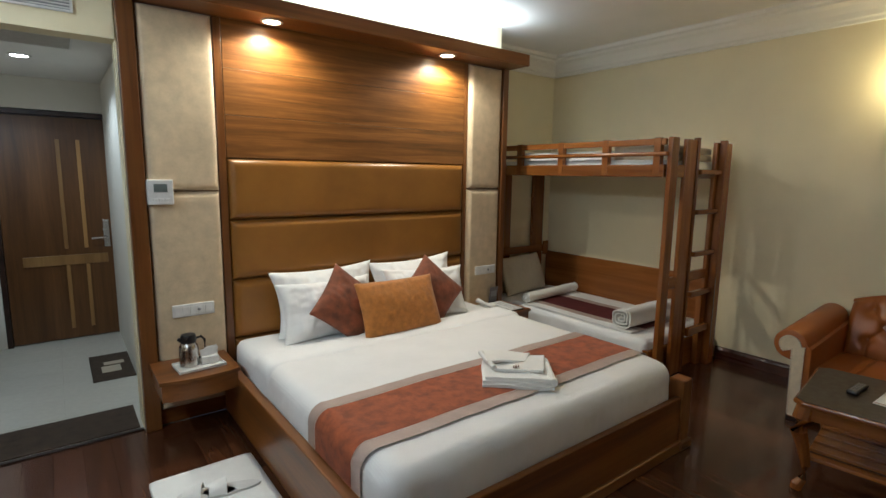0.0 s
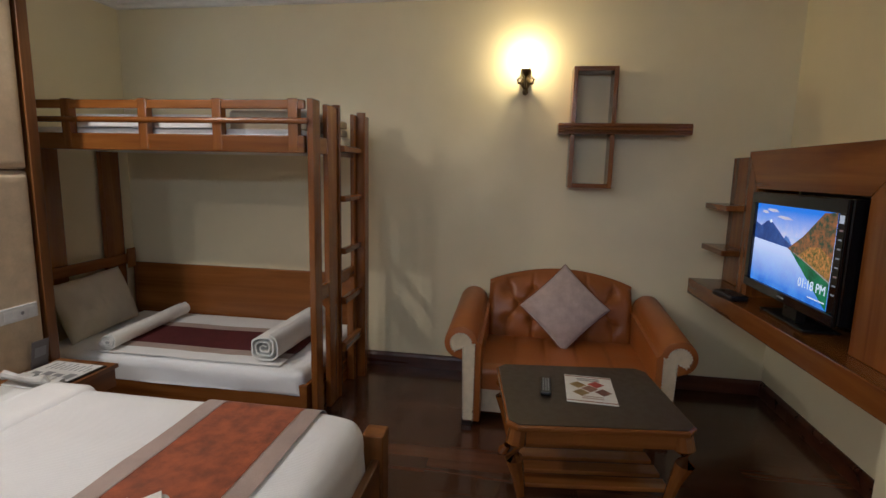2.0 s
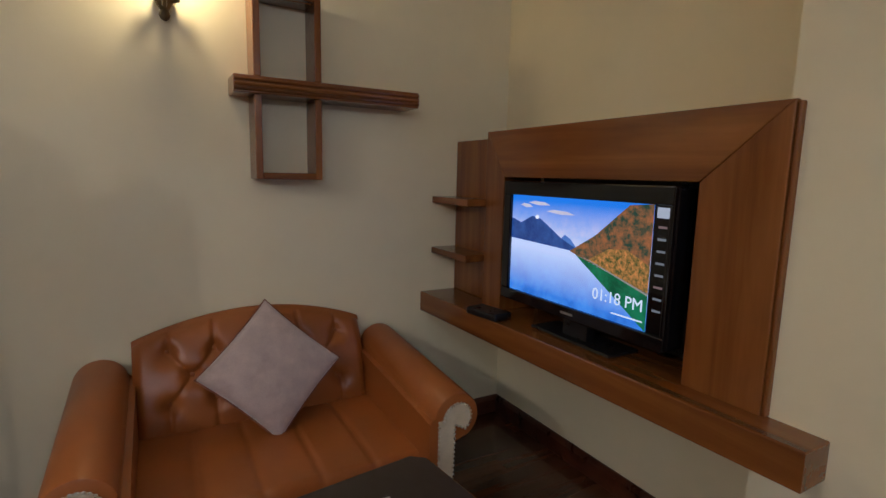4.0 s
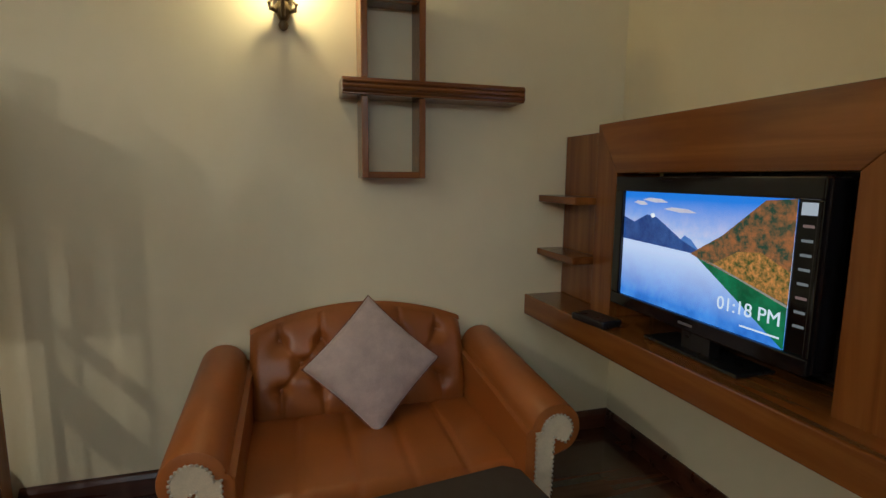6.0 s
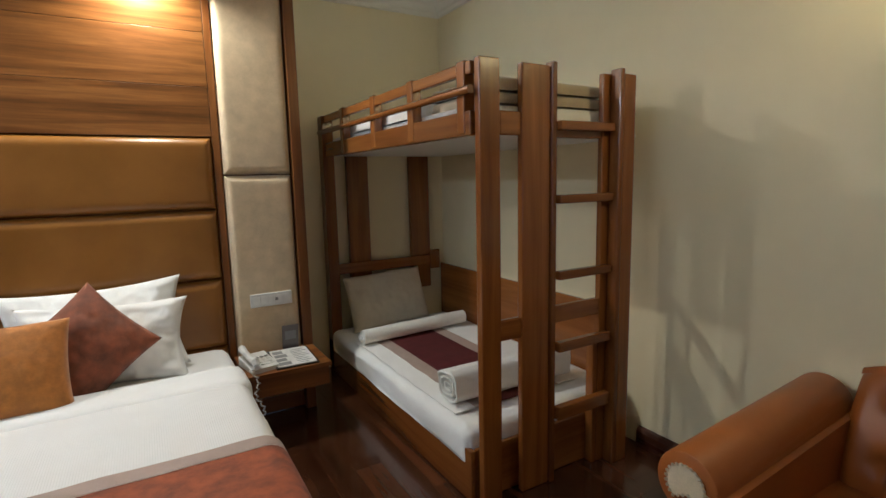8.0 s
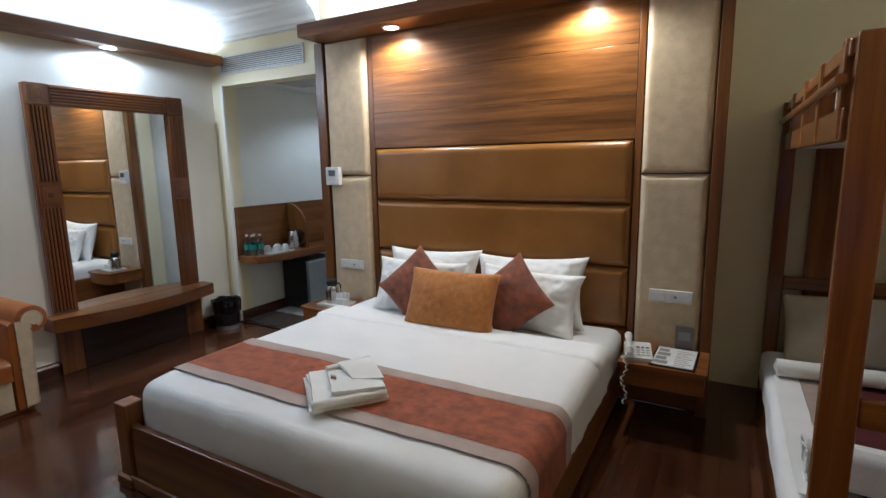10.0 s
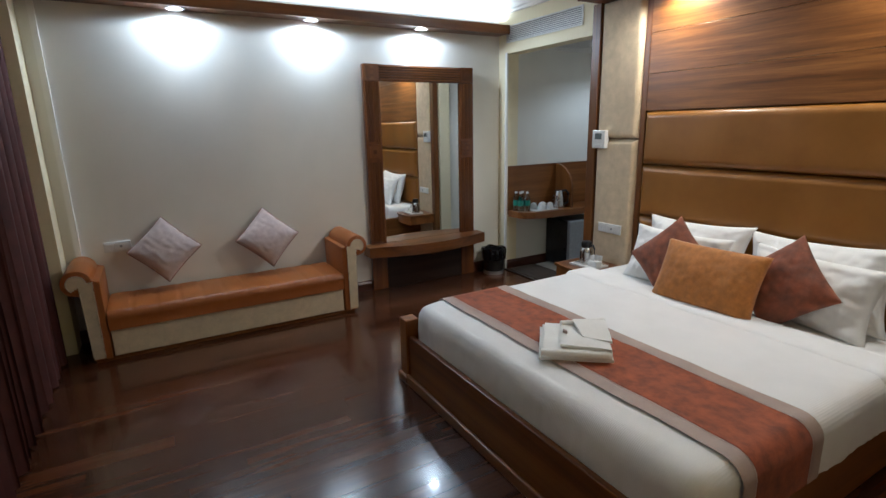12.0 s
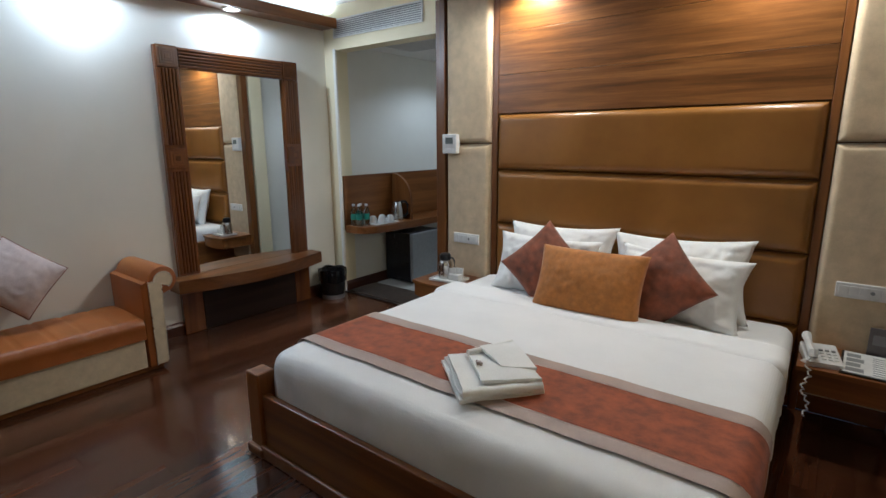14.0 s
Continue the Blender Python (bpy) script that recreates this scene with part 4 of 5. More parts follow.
def seat_pad(y0, y1, x0, x1, z0, z1, channels, along):
    """A seat with stitched channels; along: 'y' for channels set side by side along y."""
    bm = bmesh.new()
    r = 0.035
    nx, ny = 24, 110
    def f(u, v):
        x, y = x0 + (x1 - x0) * u, y0 + (y1 - y0) * v
        dx = x - x0
        drop = 0 if dx > r else r - math.sqrt(max(0, r * r - (r - dx) ** 2))
        k = ((v * channels) % 1.0)
        dip = 0.007 * math.exp(-(min(k, 1 - k) / 0.07) ** 2)
        return Vector((x, y, z1 - drop - dip + 0.008 * math.sin(math.pi * u) + 0.003 * wob(x, y, 0, 6)))
    sheet(bm, nx, ny, f)
    sheet(bm, 4, ny, lambda u, v: Vector((x0 + 0.004 * math.sin(math.pi * u), y0 + (y1 - y0) * v, z0 + (z1 - r - z0 - 0.007 * math.exp(-(min((v * channels) % 1.0, 1 - (v * channels) % 1.0) / 0.07) ** 2)) * u)))
    bmesh.ops.remove_doubles(bm, verts=bm.verts, dist=0.003)
    return bm


part("seat", seat_pad(-0.47, 0.47, -0.36, 0.27, 0.20, 0.335, 5, "y"), M_LEATHER, sf, "channel-stitched leather seat", True, 1.4)
part("seat_base", B(-0.33, -0.49, 0.05, 0.38, 0.49, 0.25, 0.008), M_CREAM, sf, "cream front apron")


def rolled_arm(parent, s, off, x0, x1, h, w, r, front, along="x", rise=0.0):
    """A rolled arm drawn along one axis, with a studded cream face at its front end."""
    pts = [(off + p[0], p[1]) for p in arm_profile(s, h, w, r)]
    bm = prism(bmesh.new(), [(a, b + (0.03 if b < 0.01 else 0)) for a, b in pts], x0, x1, along, 0.008)
    if along == "x":
        for vert in bm.verts:
            if vert.co.z > 0.2:
                vert.co.z += rise * max(0.0, (vert.co.x - x0) / (x1 - x0)) ** 1.5
    arm = part("arm", bm, M_LEATHER, parent, "rolled leather arm", True, 0.7)
    cx, cz = off + s * (w - r), h - r
    k = 0.62
    face = [(off + s * (w - r) * 0.32, 0.04), (off + s * (w - r) * 0.32, cz)]
    face += [(cx - s * r * k * math.cos(a), cz + r * k * math.sin(a)) for a in [math.pi * 1.3 * i / 16 for i in range(17)]]
    face += [(cx - s * r * 0.12, cz - r * 0.25), (cx - s * r * 0.25, 0.04)]
    fr = part("arm_face", prism(bmesh.new(), face, front - 0.006 if front == x0 else front, front if front == x0 else front + 0.006, along, 0.002), M_CREAM, parent, "cream arm front with brass studs")
    bm = bmesh.new()
    path = [Vector((a, b, 0)) for a, b in face]
    out = []
    for a, b in zip(path, path[1:]):
        n = max(1, round((b - a).length / 0.017))
        out += [a.lerp(b, i / n) for i in range(n)]
    mid = Vector((sum(p.x for p in path) / len(path), sum(p.y for p in path) / len(path), 0))
    sgn = -1 if front == x0 else 1
    for p in out:
        q = (front + sgn * 0.006, p.x, p.y) if along == "x" else (p.x, front + sgn * 0.006, p.y)
        lathe(bm, [(0.0055, 0), (0.0045, 0.003), (0.0015, 0.0045)], 6, Matrix.Translation(q) @ (pose(0, 0, 0, 0, 90 * sgn) if along == "x" else pose(0, 0, 0, -90 * sgn)))
    part("stud_trim", bm, M_NAIL, fr, "row of brass studs", True)
    return arm


rolled_arm(sf, 1, 0.45, -0.42, 0.34, 0.57, 0.205, 0.092, -0.42, "x", 0.06)
rolled_arm(sf, -1, -0.45, -0.42, 0.34, 0.57, 0.205, 0.092, -0.42, "x", 0.06)
for sx in (-0.38, 0.34):
    for sy in (-0.52, 0.52):
        part("foot", B(sx - 0.03, sy - 0.03, 0, sx + 0.03, sy + 0.03, 0.05, 0.004), M_DARK, sf)
cushion("cushion", 0.395, 0.395, 0.14, (4.085, 0.563, 0.57, 24, -90, 45), M_MAUVE, "mauve velvet cushion standing on its corner in the armchair", "cushion", "mauve cushions", 0.05, 0.42, 0.006, 31, M_BROWN)

# coffee table
ct = thing("coffee_table", 3.092, 0.545, 0, 7, "low wooden coffee table with dark inset top", "table")
part("tabletop", prism(bmesh.new(), [(-0.315, -0.325), (-0.275, -0.365), (0.275, -0.365), (0.315, -0.325), (0.315, 0.325), (0.275, 0.365), (-0.275, 0.365), (-0.315, 0.325)], 0.425, 0.45, "z", 0.008), M_RED_Y, ct)
part("top_inset", prism(bmesh.new(), [(-0.305, -0.318), (-0.268, -0.355), (0.268, -0.355), (0.305, -0.318), (0.305, 0.318), (0.268, 0.355), (-0.268, 0.355), (-0.305, 0.318)], 0.445, 0.4535, "z", 0.001), plain("dark_brown_laminate", (0.034, 0.021, 0.014), 0.42), ct, "dark brown inset")
for a in ((-0.285, -0.335, -0.27, 0.335), (0.27, -0.335, 0.285, 0.335)):
    part("apron", B(a[0], a[1], 0.36, a[2], a[3], 0.424, 0.003), M_RED_Y, ct)
for a in ((-0.27, -0.335, 0.27, -0.32), (-0.27, 0.32, 0.27, 0.335)):
    part("apron", B(a[0], a[1], 0.36, a[2], a[3], 0.424, 0.003), M_RED_X, ct)
for sx in (-1, 1):
    for sy in (-1, 1):
        cv = [(0.43, 0.285, 0.036), (0.36, 0.295, 0.040), (0.30, 0.300, 0.036), (0.22, 0.280, 0.027), (0.12, 0.262, 0.020), (0.05, 0.268, 0.019), (0.02, 0.285, 0.026), (0.0, 0.288, 0.024)]
        part("leg", tube(bmesh.new(), [(sx * (a - 0.02), sy * (a + 0.03), z) for z, a, r in cv][::-1], [r for z, a, r in cv][::-1], 10), M_RED_Z, ct, "curved leg", True)
for i in range(5):
    part("shelf_slat", B(-0.24 + 0.10 * i, -0.30, 0.15, -0.17 + 0.10 * i, 0.30, 0.168, 0.003), M_RED_Y, ct)
mz = thing("menu_card", 3.127, 0.518, 0.455, -2, "white menu card with dark borders on the table", "menu")
part("sheet", B(-0.145, -0.105, 0, 0.145, 0.105, 0.003, 0.0005), M_PAPER, mz)
for x in (-0.135, 0.128):
    part("border_bar", B(x, -0.104, 0.003, x + 0.007, 0.104, 0.0036), M_BROWN, mz, "dark border bar")
for i, (x, y, c) in enumerate(((0.035, 0.05, (0.35, 0.22, 0.05)), (0.05, -0.03, (0.5, 0.06, 0.04)), (0.0, 0.0, (0.35, 0.18, 0.12)), (-0.045, 0.04, (0.3, 0.2, 0.06)), (-0.03, -0.055, (0.22, 0.07, 0.05)))):
    part("photo_block", B(-0.026, -0.026, 0, 0.026, 0.026, 0.0008, m=pose(x, y, 0.003, 0, 0, 45)), plain("print_colour", c, 0.4, 0, 0.5), mz, "small printed photograph")
for i in range(2):
    part("print_line", B(0.085 + 0.018 * i, -0.05, 0.003, 0.095 + 0.018 * i, 0.05, 0.0036), M_GREYP, mz, "grey print")
    part("print_line", B(-0.105 + 0.018 * i, -0.05, 0.003, -0.095 + 0.018 * i, 0.04, 0.0036), M_TAUPE, mz)
rc = thing("remote_control", 3.104, 0.712, 0.454, -2, "black television remote control on the table", "remote")
part("case", B(-0.085, -0.022, 0, 0.085, 0.022, 0.02, 0.006), M_BLACK, rc)
for i in range(7):
    for j in range(3):
        part("key", B(-0.07 + 0.02 * i, -0.015 + 0.011 * j, 0.0195, -0.058 + 0.02 * i, -0.008 + 0.011 * j, 0.0225), M_GREYP, rc)

# ---------------------------------------------------------------- television wall
tv = thing("tv_unit", 0, 0, 0, 0, "wooden television wall panel with ledge", "tv unit")
part("ledge", prism(bmesh.new(), [(2.58, -0.42), (2.58, -0.29), (4.343, -0.232), (4.343, -0.737), (2.76, -0.737), (2.76, -0.42)], 0.655, 0.755, "z", 0.004), M_RED_X, tv)
Yp = -0.38
PX0, PX1, PZ, NX0, NX1, NZ = 2.73, 3.998, 1.545, 2.955, 3.86, 1.345
part("panel_frame", prism(bmesh.new(), [(PX0, PZ), (PX1, PZ), (NX1, NZ), (NX0, NZ)], Yp - 0.035, Yp, "y", 0.003), M_RED_X, tv, "top board of panel")
part("panel_frame", prism(bmesh.new(), [(PX0, 0.755), (NX0, 0.755), (NX0, NZ - 0.001), (PX0, PZ - 0.001)], Yp - 0.035, Yp, "y", 0.003), M_RED_Z, tv)
part("panel_frame", prism(bmesh.new(), [(PX1, 0.755), (NX1, 0.755), (NX1, NZ - 0.001), (PX1, PZ - 0.001)], Yp - 0.035, Yp, "y", 0.003), M_RED_Z, tv)
part("panel_edge", B(PX0 - 0.014, Yp - 0.32, 0.755, PX0 - 0.001, Yp - 0.004, PZ - 0.004, 0.005), M_RED_Z, tv)
part("niche_side", B(NX0 - 0.016, -0.585, 0.755, NX0 - 0.001, Yp - 0.036, NZ, 0.001), M_RED_Z, tv)
part("niche_side", B(NX1 + 0.001, -0.585, 0.755, NX1 + 0.016, Yp - 0.036, NZ, 0.001), M_RED_Z, tv)
# the niche's back board is coloured black, unlike its teak sides
part("niche_back", B(2.90, -0.60, 0.755, 3.84, -0.585, 1.345), M_BLACK, tv, "black back board of the recess behind screen")
part("side_board", B(3.96, -0.56, 0.755, 4.343, -0.43, 1.52, 0.004), M_RED_Z, tv)
part("panel_top", B(2.755, -0.737, 1.50, 3.958, Yp - 0.036, 1.54, 0.003), M_RED_X, tv)
for z in (0.952, 1.21):
    part("corner_shelf", B(4.01, -0.429, z, 4.343, -0.29, z + 0.032, 0.003), M_RED_X, tv)
sc = thing("television", 3.393, -0.330, 0.757, 0, "black flat-screen television showing a lake", "television")
W2, Z0, Z1 = 0.40, 0.085, 0.575
part("casing", B(-W2, -0.10, Z0, W2, -0.02, Z1, 0.008), M_GLOSS, sc)
part("stand_neck", B(-0.06, -0.09, 0.012, 0.06, -0.05, 0.09), M_BLACK, sc)
part("stand_base", B(-0.20, -0.16, 0, 0.20, -0.01, 0.012, 0.005), M_BLACK, sc)
part("bezel", B(-W2, -0.02, Z0, W2, -0.004, Z0 + 0.045, 0.004), M_GLOSS, sc)
part("bezel", B(-W2, -0.02, Z1 - 0.055, W2, -0.004, Z1, 0.004), M_GLOSS, sc)
part("bezel", B(-W2, -0.02, Z0 + 0.045, -W2 + 0.014, -0.004, Z1 - 0.055, 0.004), M_GLOSS, sc)
part("bezel", B(W2 - 0.045, -0.02, Z0 + 0.045, W2, -0.004, Z1 - 0.055, 0.004), M_GLOSS, sc)
part("maker_mark", B(-0.03, -0.004, Z0 + 0.018, 0.03, -0.003, Z0 + 0.026), M_SILVER, sc, "silver mark")


def screen_mat(name, a, b, s, scale, top=None):
    """A glowing picture colour with noise between two tones, and an upright blend if a third is given."""
    mat, nt, bsdf = material(name, 0.2)
    bsdf.inputs["Base Color"].default_value = (0.01, 0.01, 0.01, 1)
    mp = coords(nt, (1, 1, 1))
    n = noisy(nt, mp, scale, 5, 0.7)
    col = ramp(nt, n.outputs[0], [(0.38, a), (0.62, b)]).outputs[0]
    if top:
        sep = nt.nodes.new("ShaderNodeSeparateXYZ")
        tcn = nt.nodes.new("ShaderNodeTexCoord")
        nt.links.new(tcn.outputs["Generated"], sep.inputs[0])
        r = ramp(nt, sep.outputs["Z"], [(0.1, (0, 0, 0)), (0.9, (1, 1, 1))])
        col = mixed(nt, r.outputs[0], col, top, "MIX")
    nt.links.new(col, bsdf.inputs["Emission Color"])
    bsdf.inputs["Emission Strength"].default_value = s * SCREEN
    return mat


def flat(name, pts, y, mat, label):
    return part(name, prism(bmesh.new(), pts, y, y + 0.0006, "y"), mat, sc, label)


# the picture: px runs from the viewer's left (0) to right (1), pz from the bottom up
XL, XR, ZB, ZT = W2 - 0.045, -W2 + 0.014, Z0 + 0.045, Z1 - 0.055
def at(pts):
    return [(XL + (XR - XL) * a, ZB + (ZT - ZB) * b) for a, b in pts]
flat("screen_sky", at([(0, 0.55), (0.92, 0.55), (0.92, 1), (0, 1)]), -0.018, screen_mat("screen_sky", (0.55, 0.65, 0.90), (0.95, 0.82, 0.88), 1.35, 7, (0.04, 0.24, 0.80)), "glowing sky")
flat("screen_lake", at([(0, 0), (0.92, 0), (0.92, 0.55), (0, 0.55)]), -0.018, screen_mat("screen_lake", (0.04, 0.17, 0.60), (0.12, 0.36, 0.90), 1.35, 5, (0.75, 0.80, 0.98)), "glowing lake")
flat("screen_hill", at([(0, 0.55), (0.55, 0.52), (0.40, 0.62), (0.24, 0.78), (0.17, 0.80), (0.08, 0.72), (0, 0.76)]), -0.0172, screen_mat("screen_hill", (0.02, 0.06, 0.25), (0.06, 0.14, 0.42), 1.0, 14), "blue mountain")
flat("screen_slope", at([(0.46, 0.52), (0.92, 0.30), (0.92, 1.0), (0.80, 0.98), (0.62, 0.70)]), -0.0166, screen_mat("screen_slope", (0.03, 0.09, 0.05), (0.60, 0.20, 0.06), 0.9, 40), "autumn hillside")
flat("screen_shore", at([(0.50, 0.50), (0.92, 0.0), (0.92, 0.30)]), -0.0160, screen_mat("screen_shore", (0.01, 0.12, 0.04), (0.03, 0.28, 0.10), 1.0, 12), "green reflection")
flat("screen_menu", at([(0.925, 0.0), (1.0, 0.0), (1.0, 1.0), (0.925, 1.0)]), -0.018, M_GLOSS, "dark side menu")
flat("menu_logo", at([(0.935, 0.90), (0.995, 0.90), (0.995, 0.98), (0.935, 0.98)]), -0.0165, glow("menu_white", (0.8, 0.8, 0.8), 0.8 * SCREEN), "white block")
for i in range(8):
    zc = 0.84 - 0.092 * i
    flat("menu_icon", at([(0.945, zc), (0.985, zc), (0.985, zc - 0.018), (0.945, zc - 0.018)]), -0.0165, glow("menu_icon", (0.5, 0.3, 0.25) if i in (0, 5) else (0.45, 0.45, 0.42), 0.5 * SCREEN), "menu line")


def lettering(text, size, m, mat, parent, name="lettering"):
    cu = bpy.data.curves.new(name, "FONT")
    cu.body, cu.size, cu.extrude = text, size * U, 0.0004
    cu.align_x = "RIGHT"
    tmp = bpy.data.objects.new(name, cu)
    me = bpy.data.meshes.new_from_object(tmp)
    bpy.data.objects.remove(tmp)
    me.materials.clear()
    me.materials.append(mat)
    ob = new(name, me)
    ob.parent = parent
    ob.matrix_basis = m
    return ob


M_TXT = glow("screen_text", (0.95, 0.97, 1.0), 1.3 * SCREEN)
tx, tz = at([(0.905, 0.15)])[0]
lettering("01:18 PM", 0.055, pose(tx * U, -0.0140 * U, tz * U, 90, 0, 180), M_TXT, sc, "screen_clock")
flat("screen_date_bar", at([(0.74, 0.066), (0.905, 0.066), (0.905, 0.078), (0.74, 0.078)]), -0.0140, M_TXT, "small unreadable date line")
flat("screen_sun", at([(0.21 + 0.014 * math.cos(2 * math.pi * k / 14), 0.795 + 0.020 * math.sin(2 * math.pi * k / 14)) for k in range(14)]), -0.0171, glow("screen_sun", (1.0, 0.92, 0.85), 1.6 * SCREEN), "low white sun")
flat("screen_grove", at([(0.58, 0.47), (0.92, 0.31), (0.92, 0.52), (0.80, 0.62), (0.70, 0.60)]), -0.0163, screen_mat("screen_grove", (0.05, 0.10, 0.02), (0.95, 0.36, 0.08), 1.0, 60), "orange grove on the slope")
flat("screen_beach", at([(0.54, 0.495), (0.92, 0.285), (0.92, 0.302), (0.60, 0.47)]), -0.0158, glow("screen_beach", (0.55, 0.48, 0.36), 0.8 * SCREEN), "pale shore line")
flat("screen_far_hill", at([(0.36, 0.56), (0.52, 0.53), (0.46, 0.63), (0.42, 0.66)]), -0.0175, screen_mat("screen_far_hill", (0.10, 0.25, 0.65), (0.18, 0.34, 0.75), 1.0, 12), "pale far mountain")
for q in ((0.22, 0.93, 0.17), (0.38, 0.86, 0.2), (0.12, 0.90, 0.1)):
    flat("screen_cloud", at([(q[0] - q[2] / 2, q[1]), (q[0], q[1] - 0.02), (q[0] + q[2] / 2, q[1] - 0.012), (q[0] + q[2] / 4, q[1] + 0.015), (q[0] - q[2] / 4, q[1] + 0.02)]), -0.0177, screen_mat("screen_cloud", (0.8, 0.7, 0.8), (1.0, 0.85, 0.85), 1.1, 20), "pink cloud")
bx = thing("set_top_box", 3.80, -0.28, 0.757, 10, "small black set-top box on the ledge", "box")
part("case", B(-0.09, -0.05, 0, 0.09, 0.05, 0.03, 0.008), M_BLACK, bx)

# wall shelf and sconce
ws = thing("wall_shelf", 0, 0, 0, 0, "cross-shaped wooden wall shelf, empty", "shelf")
WF, WB = 4.19, 4.343
part("long_board", B(WF, -0.128, 1.645, WB, 0.655, 1.712, 0.003), M_RED_Y, ws)
for i in range(3):
    part("moulded_bead", rod(bmesh.new(), (WF - 0.002, -0.126, 1.661 + 0.018 * i), (WF - 0.002, 0.653, 1.661 + 0.018 * i), 0.008, 8), M_RED_Y, ws, "", True)
for z0, z1 in ((1.714, 2.048), (1.316, 1.643)):
    for y0, y1 in ((0.552, 0.579), (0.314, 0.341)):
        part("side_board", B(WF + 0.01, y0, z0, WB, y1, z1, 0.003), M_RED_Z, ws)
    zz = z1 - 0.027 if z0 > 1.5 else z0
    part("end_board", B(WF + 0.01, 0.3415, zz, WB, 0.5515, zz + 0.027, 0.003), M_RED_Y, ws)
part("hook", rod(bmesh.new(), (4.335, 0.44, 2.045), (4.335, 0.44, 2.07), 0.006), M_BRASS, ws)
sn = thing("wall_sconce", 4.345, 0.868, 1.905, 0, "aged brass wall sconce with glowing bulb", "lamp")
part("back_plate", lathe(bmesh.new(), [(0.004, -0.012), (0.015, -0.004), (0.020, 0.010), (0.014, 0.026), (0.026, 0.044), (0.036, 0.066), (0.030, 0.086), (0.018, 0.098), (0.030, 0.116), (0.036, 0.130), (0.012, 0.155)], 18, Matrix.Translation((-0.022, 0, 0)) @ Matrix.Diagonal((0.8, 1, 1, 1))), M_BRASS, sn, "", True)
part("arm", tube(bmesh.new(), [(-0.015, 0, 0.05), (-0.06, 0, 0.035), (-0.10, 0, 0.06), (-0.11, 0, 0.10)], 0.009), M_BRASS, sn, "", True)
part("cup", lathe(bmesh.new(), [(0.010, 0.09), (0.028, 0.105), (0.034, 0.125), (0.030, 0.135)], 16, Matrix.Translation((-0.11, 0, 0))), M_BRASS, sn, "", True)
for s in (-1, 1):
    part("leaf_scroll", tube(bmesh.new(), [(-0.03, s * 0.020, 0.058), (-0.05, s * 0.046, 0.062), (-0.06, s * 0.052, 0.080), (-0.05, s * 0.040, 0.092)], [0.008, 0.009, 0.008, 0.004]), M_BRASS, sn, "", True)
part("bulb", lathe(bmesh.new(), [(0.012, 0.135), (0.020, 0.155), (0.024, 0.185), (0.016, 0.215), (0.003, 0.235)], 16, Matrix.Translation((-0.11, 0, 0))), glow("warm_bulb", (1.0, 0.75, 0.35), 30), sn, "glowing bulb", True).visible_shadow = False

# ---------------------------------------------------------------- bench and mirror
bn = thing("bench", -0.66, 0.63, 0, 0, "tan leather bench with rolled arms, cream base", "bench")
part("plinth", B(-0.24, -0.93, 0, 0.19, 0.87, 0.035, 0.004), M_WOOD_Y, bn)
part("base_panel", B(-0.24, -0.82, 0.035, 0.215, 0.77, 0.22, 0.006), M_CREAM, bn, "cream upholstered base")
bm = seat_pad(-0.825, 0.775, -0.235, 0.235, 0.22, 0.345, 11, "y")
bmesh.ops.transform(bm, matrix=Matrix.Diagonal((-1, 1, 1, 1)), verts=bm.verts)
part("seat", bm, M_LEATHER, bn, "channel-stitched leather seat", True, 1.4)
rolled_arm(bn, 1, 0.78, -0.24, 0.225, 0.645, 0.21, 0.085, 0.225)
rolled_arm(bn, -1, -0.83, -0.24, 0.225, 0.645, 0.21, 0.085, 0.225)
cushion("cushion", 0.345, 0.345, 0.13, (-0.805, 0.195, 0.645, 22, 88, 45), M_MAUVE, "mauve velvet cushion standing on its corner on the bench", "cushion", "mauve cushions", 0.05, 0.42, 0.006, 33, M_BROWN)
cushion("cushion", 0.345, 0.345, 0.13, (-0.805, 0.925, 0.645, 22, 88, 47), M_MAUVE, "mauve velvet cushion standing on its corner on the bench", "cushion", "mauve cushions", 0.05, 0.42, 0.006, 35, M_BROWN)

mr = thing("dressing_mirror", -0.93, 0, 0, 0, "tall mirror in carved wooden frame with ledge", "mirror")
part("mirror_glass", B(0.012, 1.97, 0.44, 0.03, 2.80, 1.875), M_MIRROR, mr, "mirror glass")
part("backing", B(0.001, 1.85, 0.40, 0.011, 2.94, 1.99), M_DARK, mr)
for y0 in (1.838, 2.80):
    part("stile", B(0.012, y0, 0.0, 0.05, y0 + 0.15, 1.865, 0.003), M_DEEP_Z, mr)
    for i in range(6):
        yy = y0 + 0.02 + 0.022 * i
        for z0, z1 in ((0.46, 1.18), (1.36, 1.86)):
            part("reed", rod(bmesh.new(), (0.05, yy, z0), (0.05, yy, z1), 0.0112, 8), M_DEEP_Z, mr, "", True)
    for zc in (1.27, 1.94):
        for k in range(4):
            a = 0.068 - 0.017 * k
            z_ = zc if zc < 1.5 else zc
            bmq = B(0.0505 + 0.002 * k, y0 + 0.075 - a, z_ - a, 0.058 + 0.002 * k, y0 + 0.075 + a, z_ + a, 0.003)
            part("corner_block", bmq, M_DEEP_Z, mr, "carved square block")
part("head_rail", B(0.012, 1.838, 1.8665, 0.05, 2.95, 2.005, 0.003), M_DEEP_Y, mr)
for i in range(6):
    part("reed", rod(bmesh.new(), (0.05, 1.99, 1.885 + 0.021 * i), (0.05, 2.80, 1.885 + 0.021 * i), 0.0106, 8), M_DEEP_Y, mr, "", True)
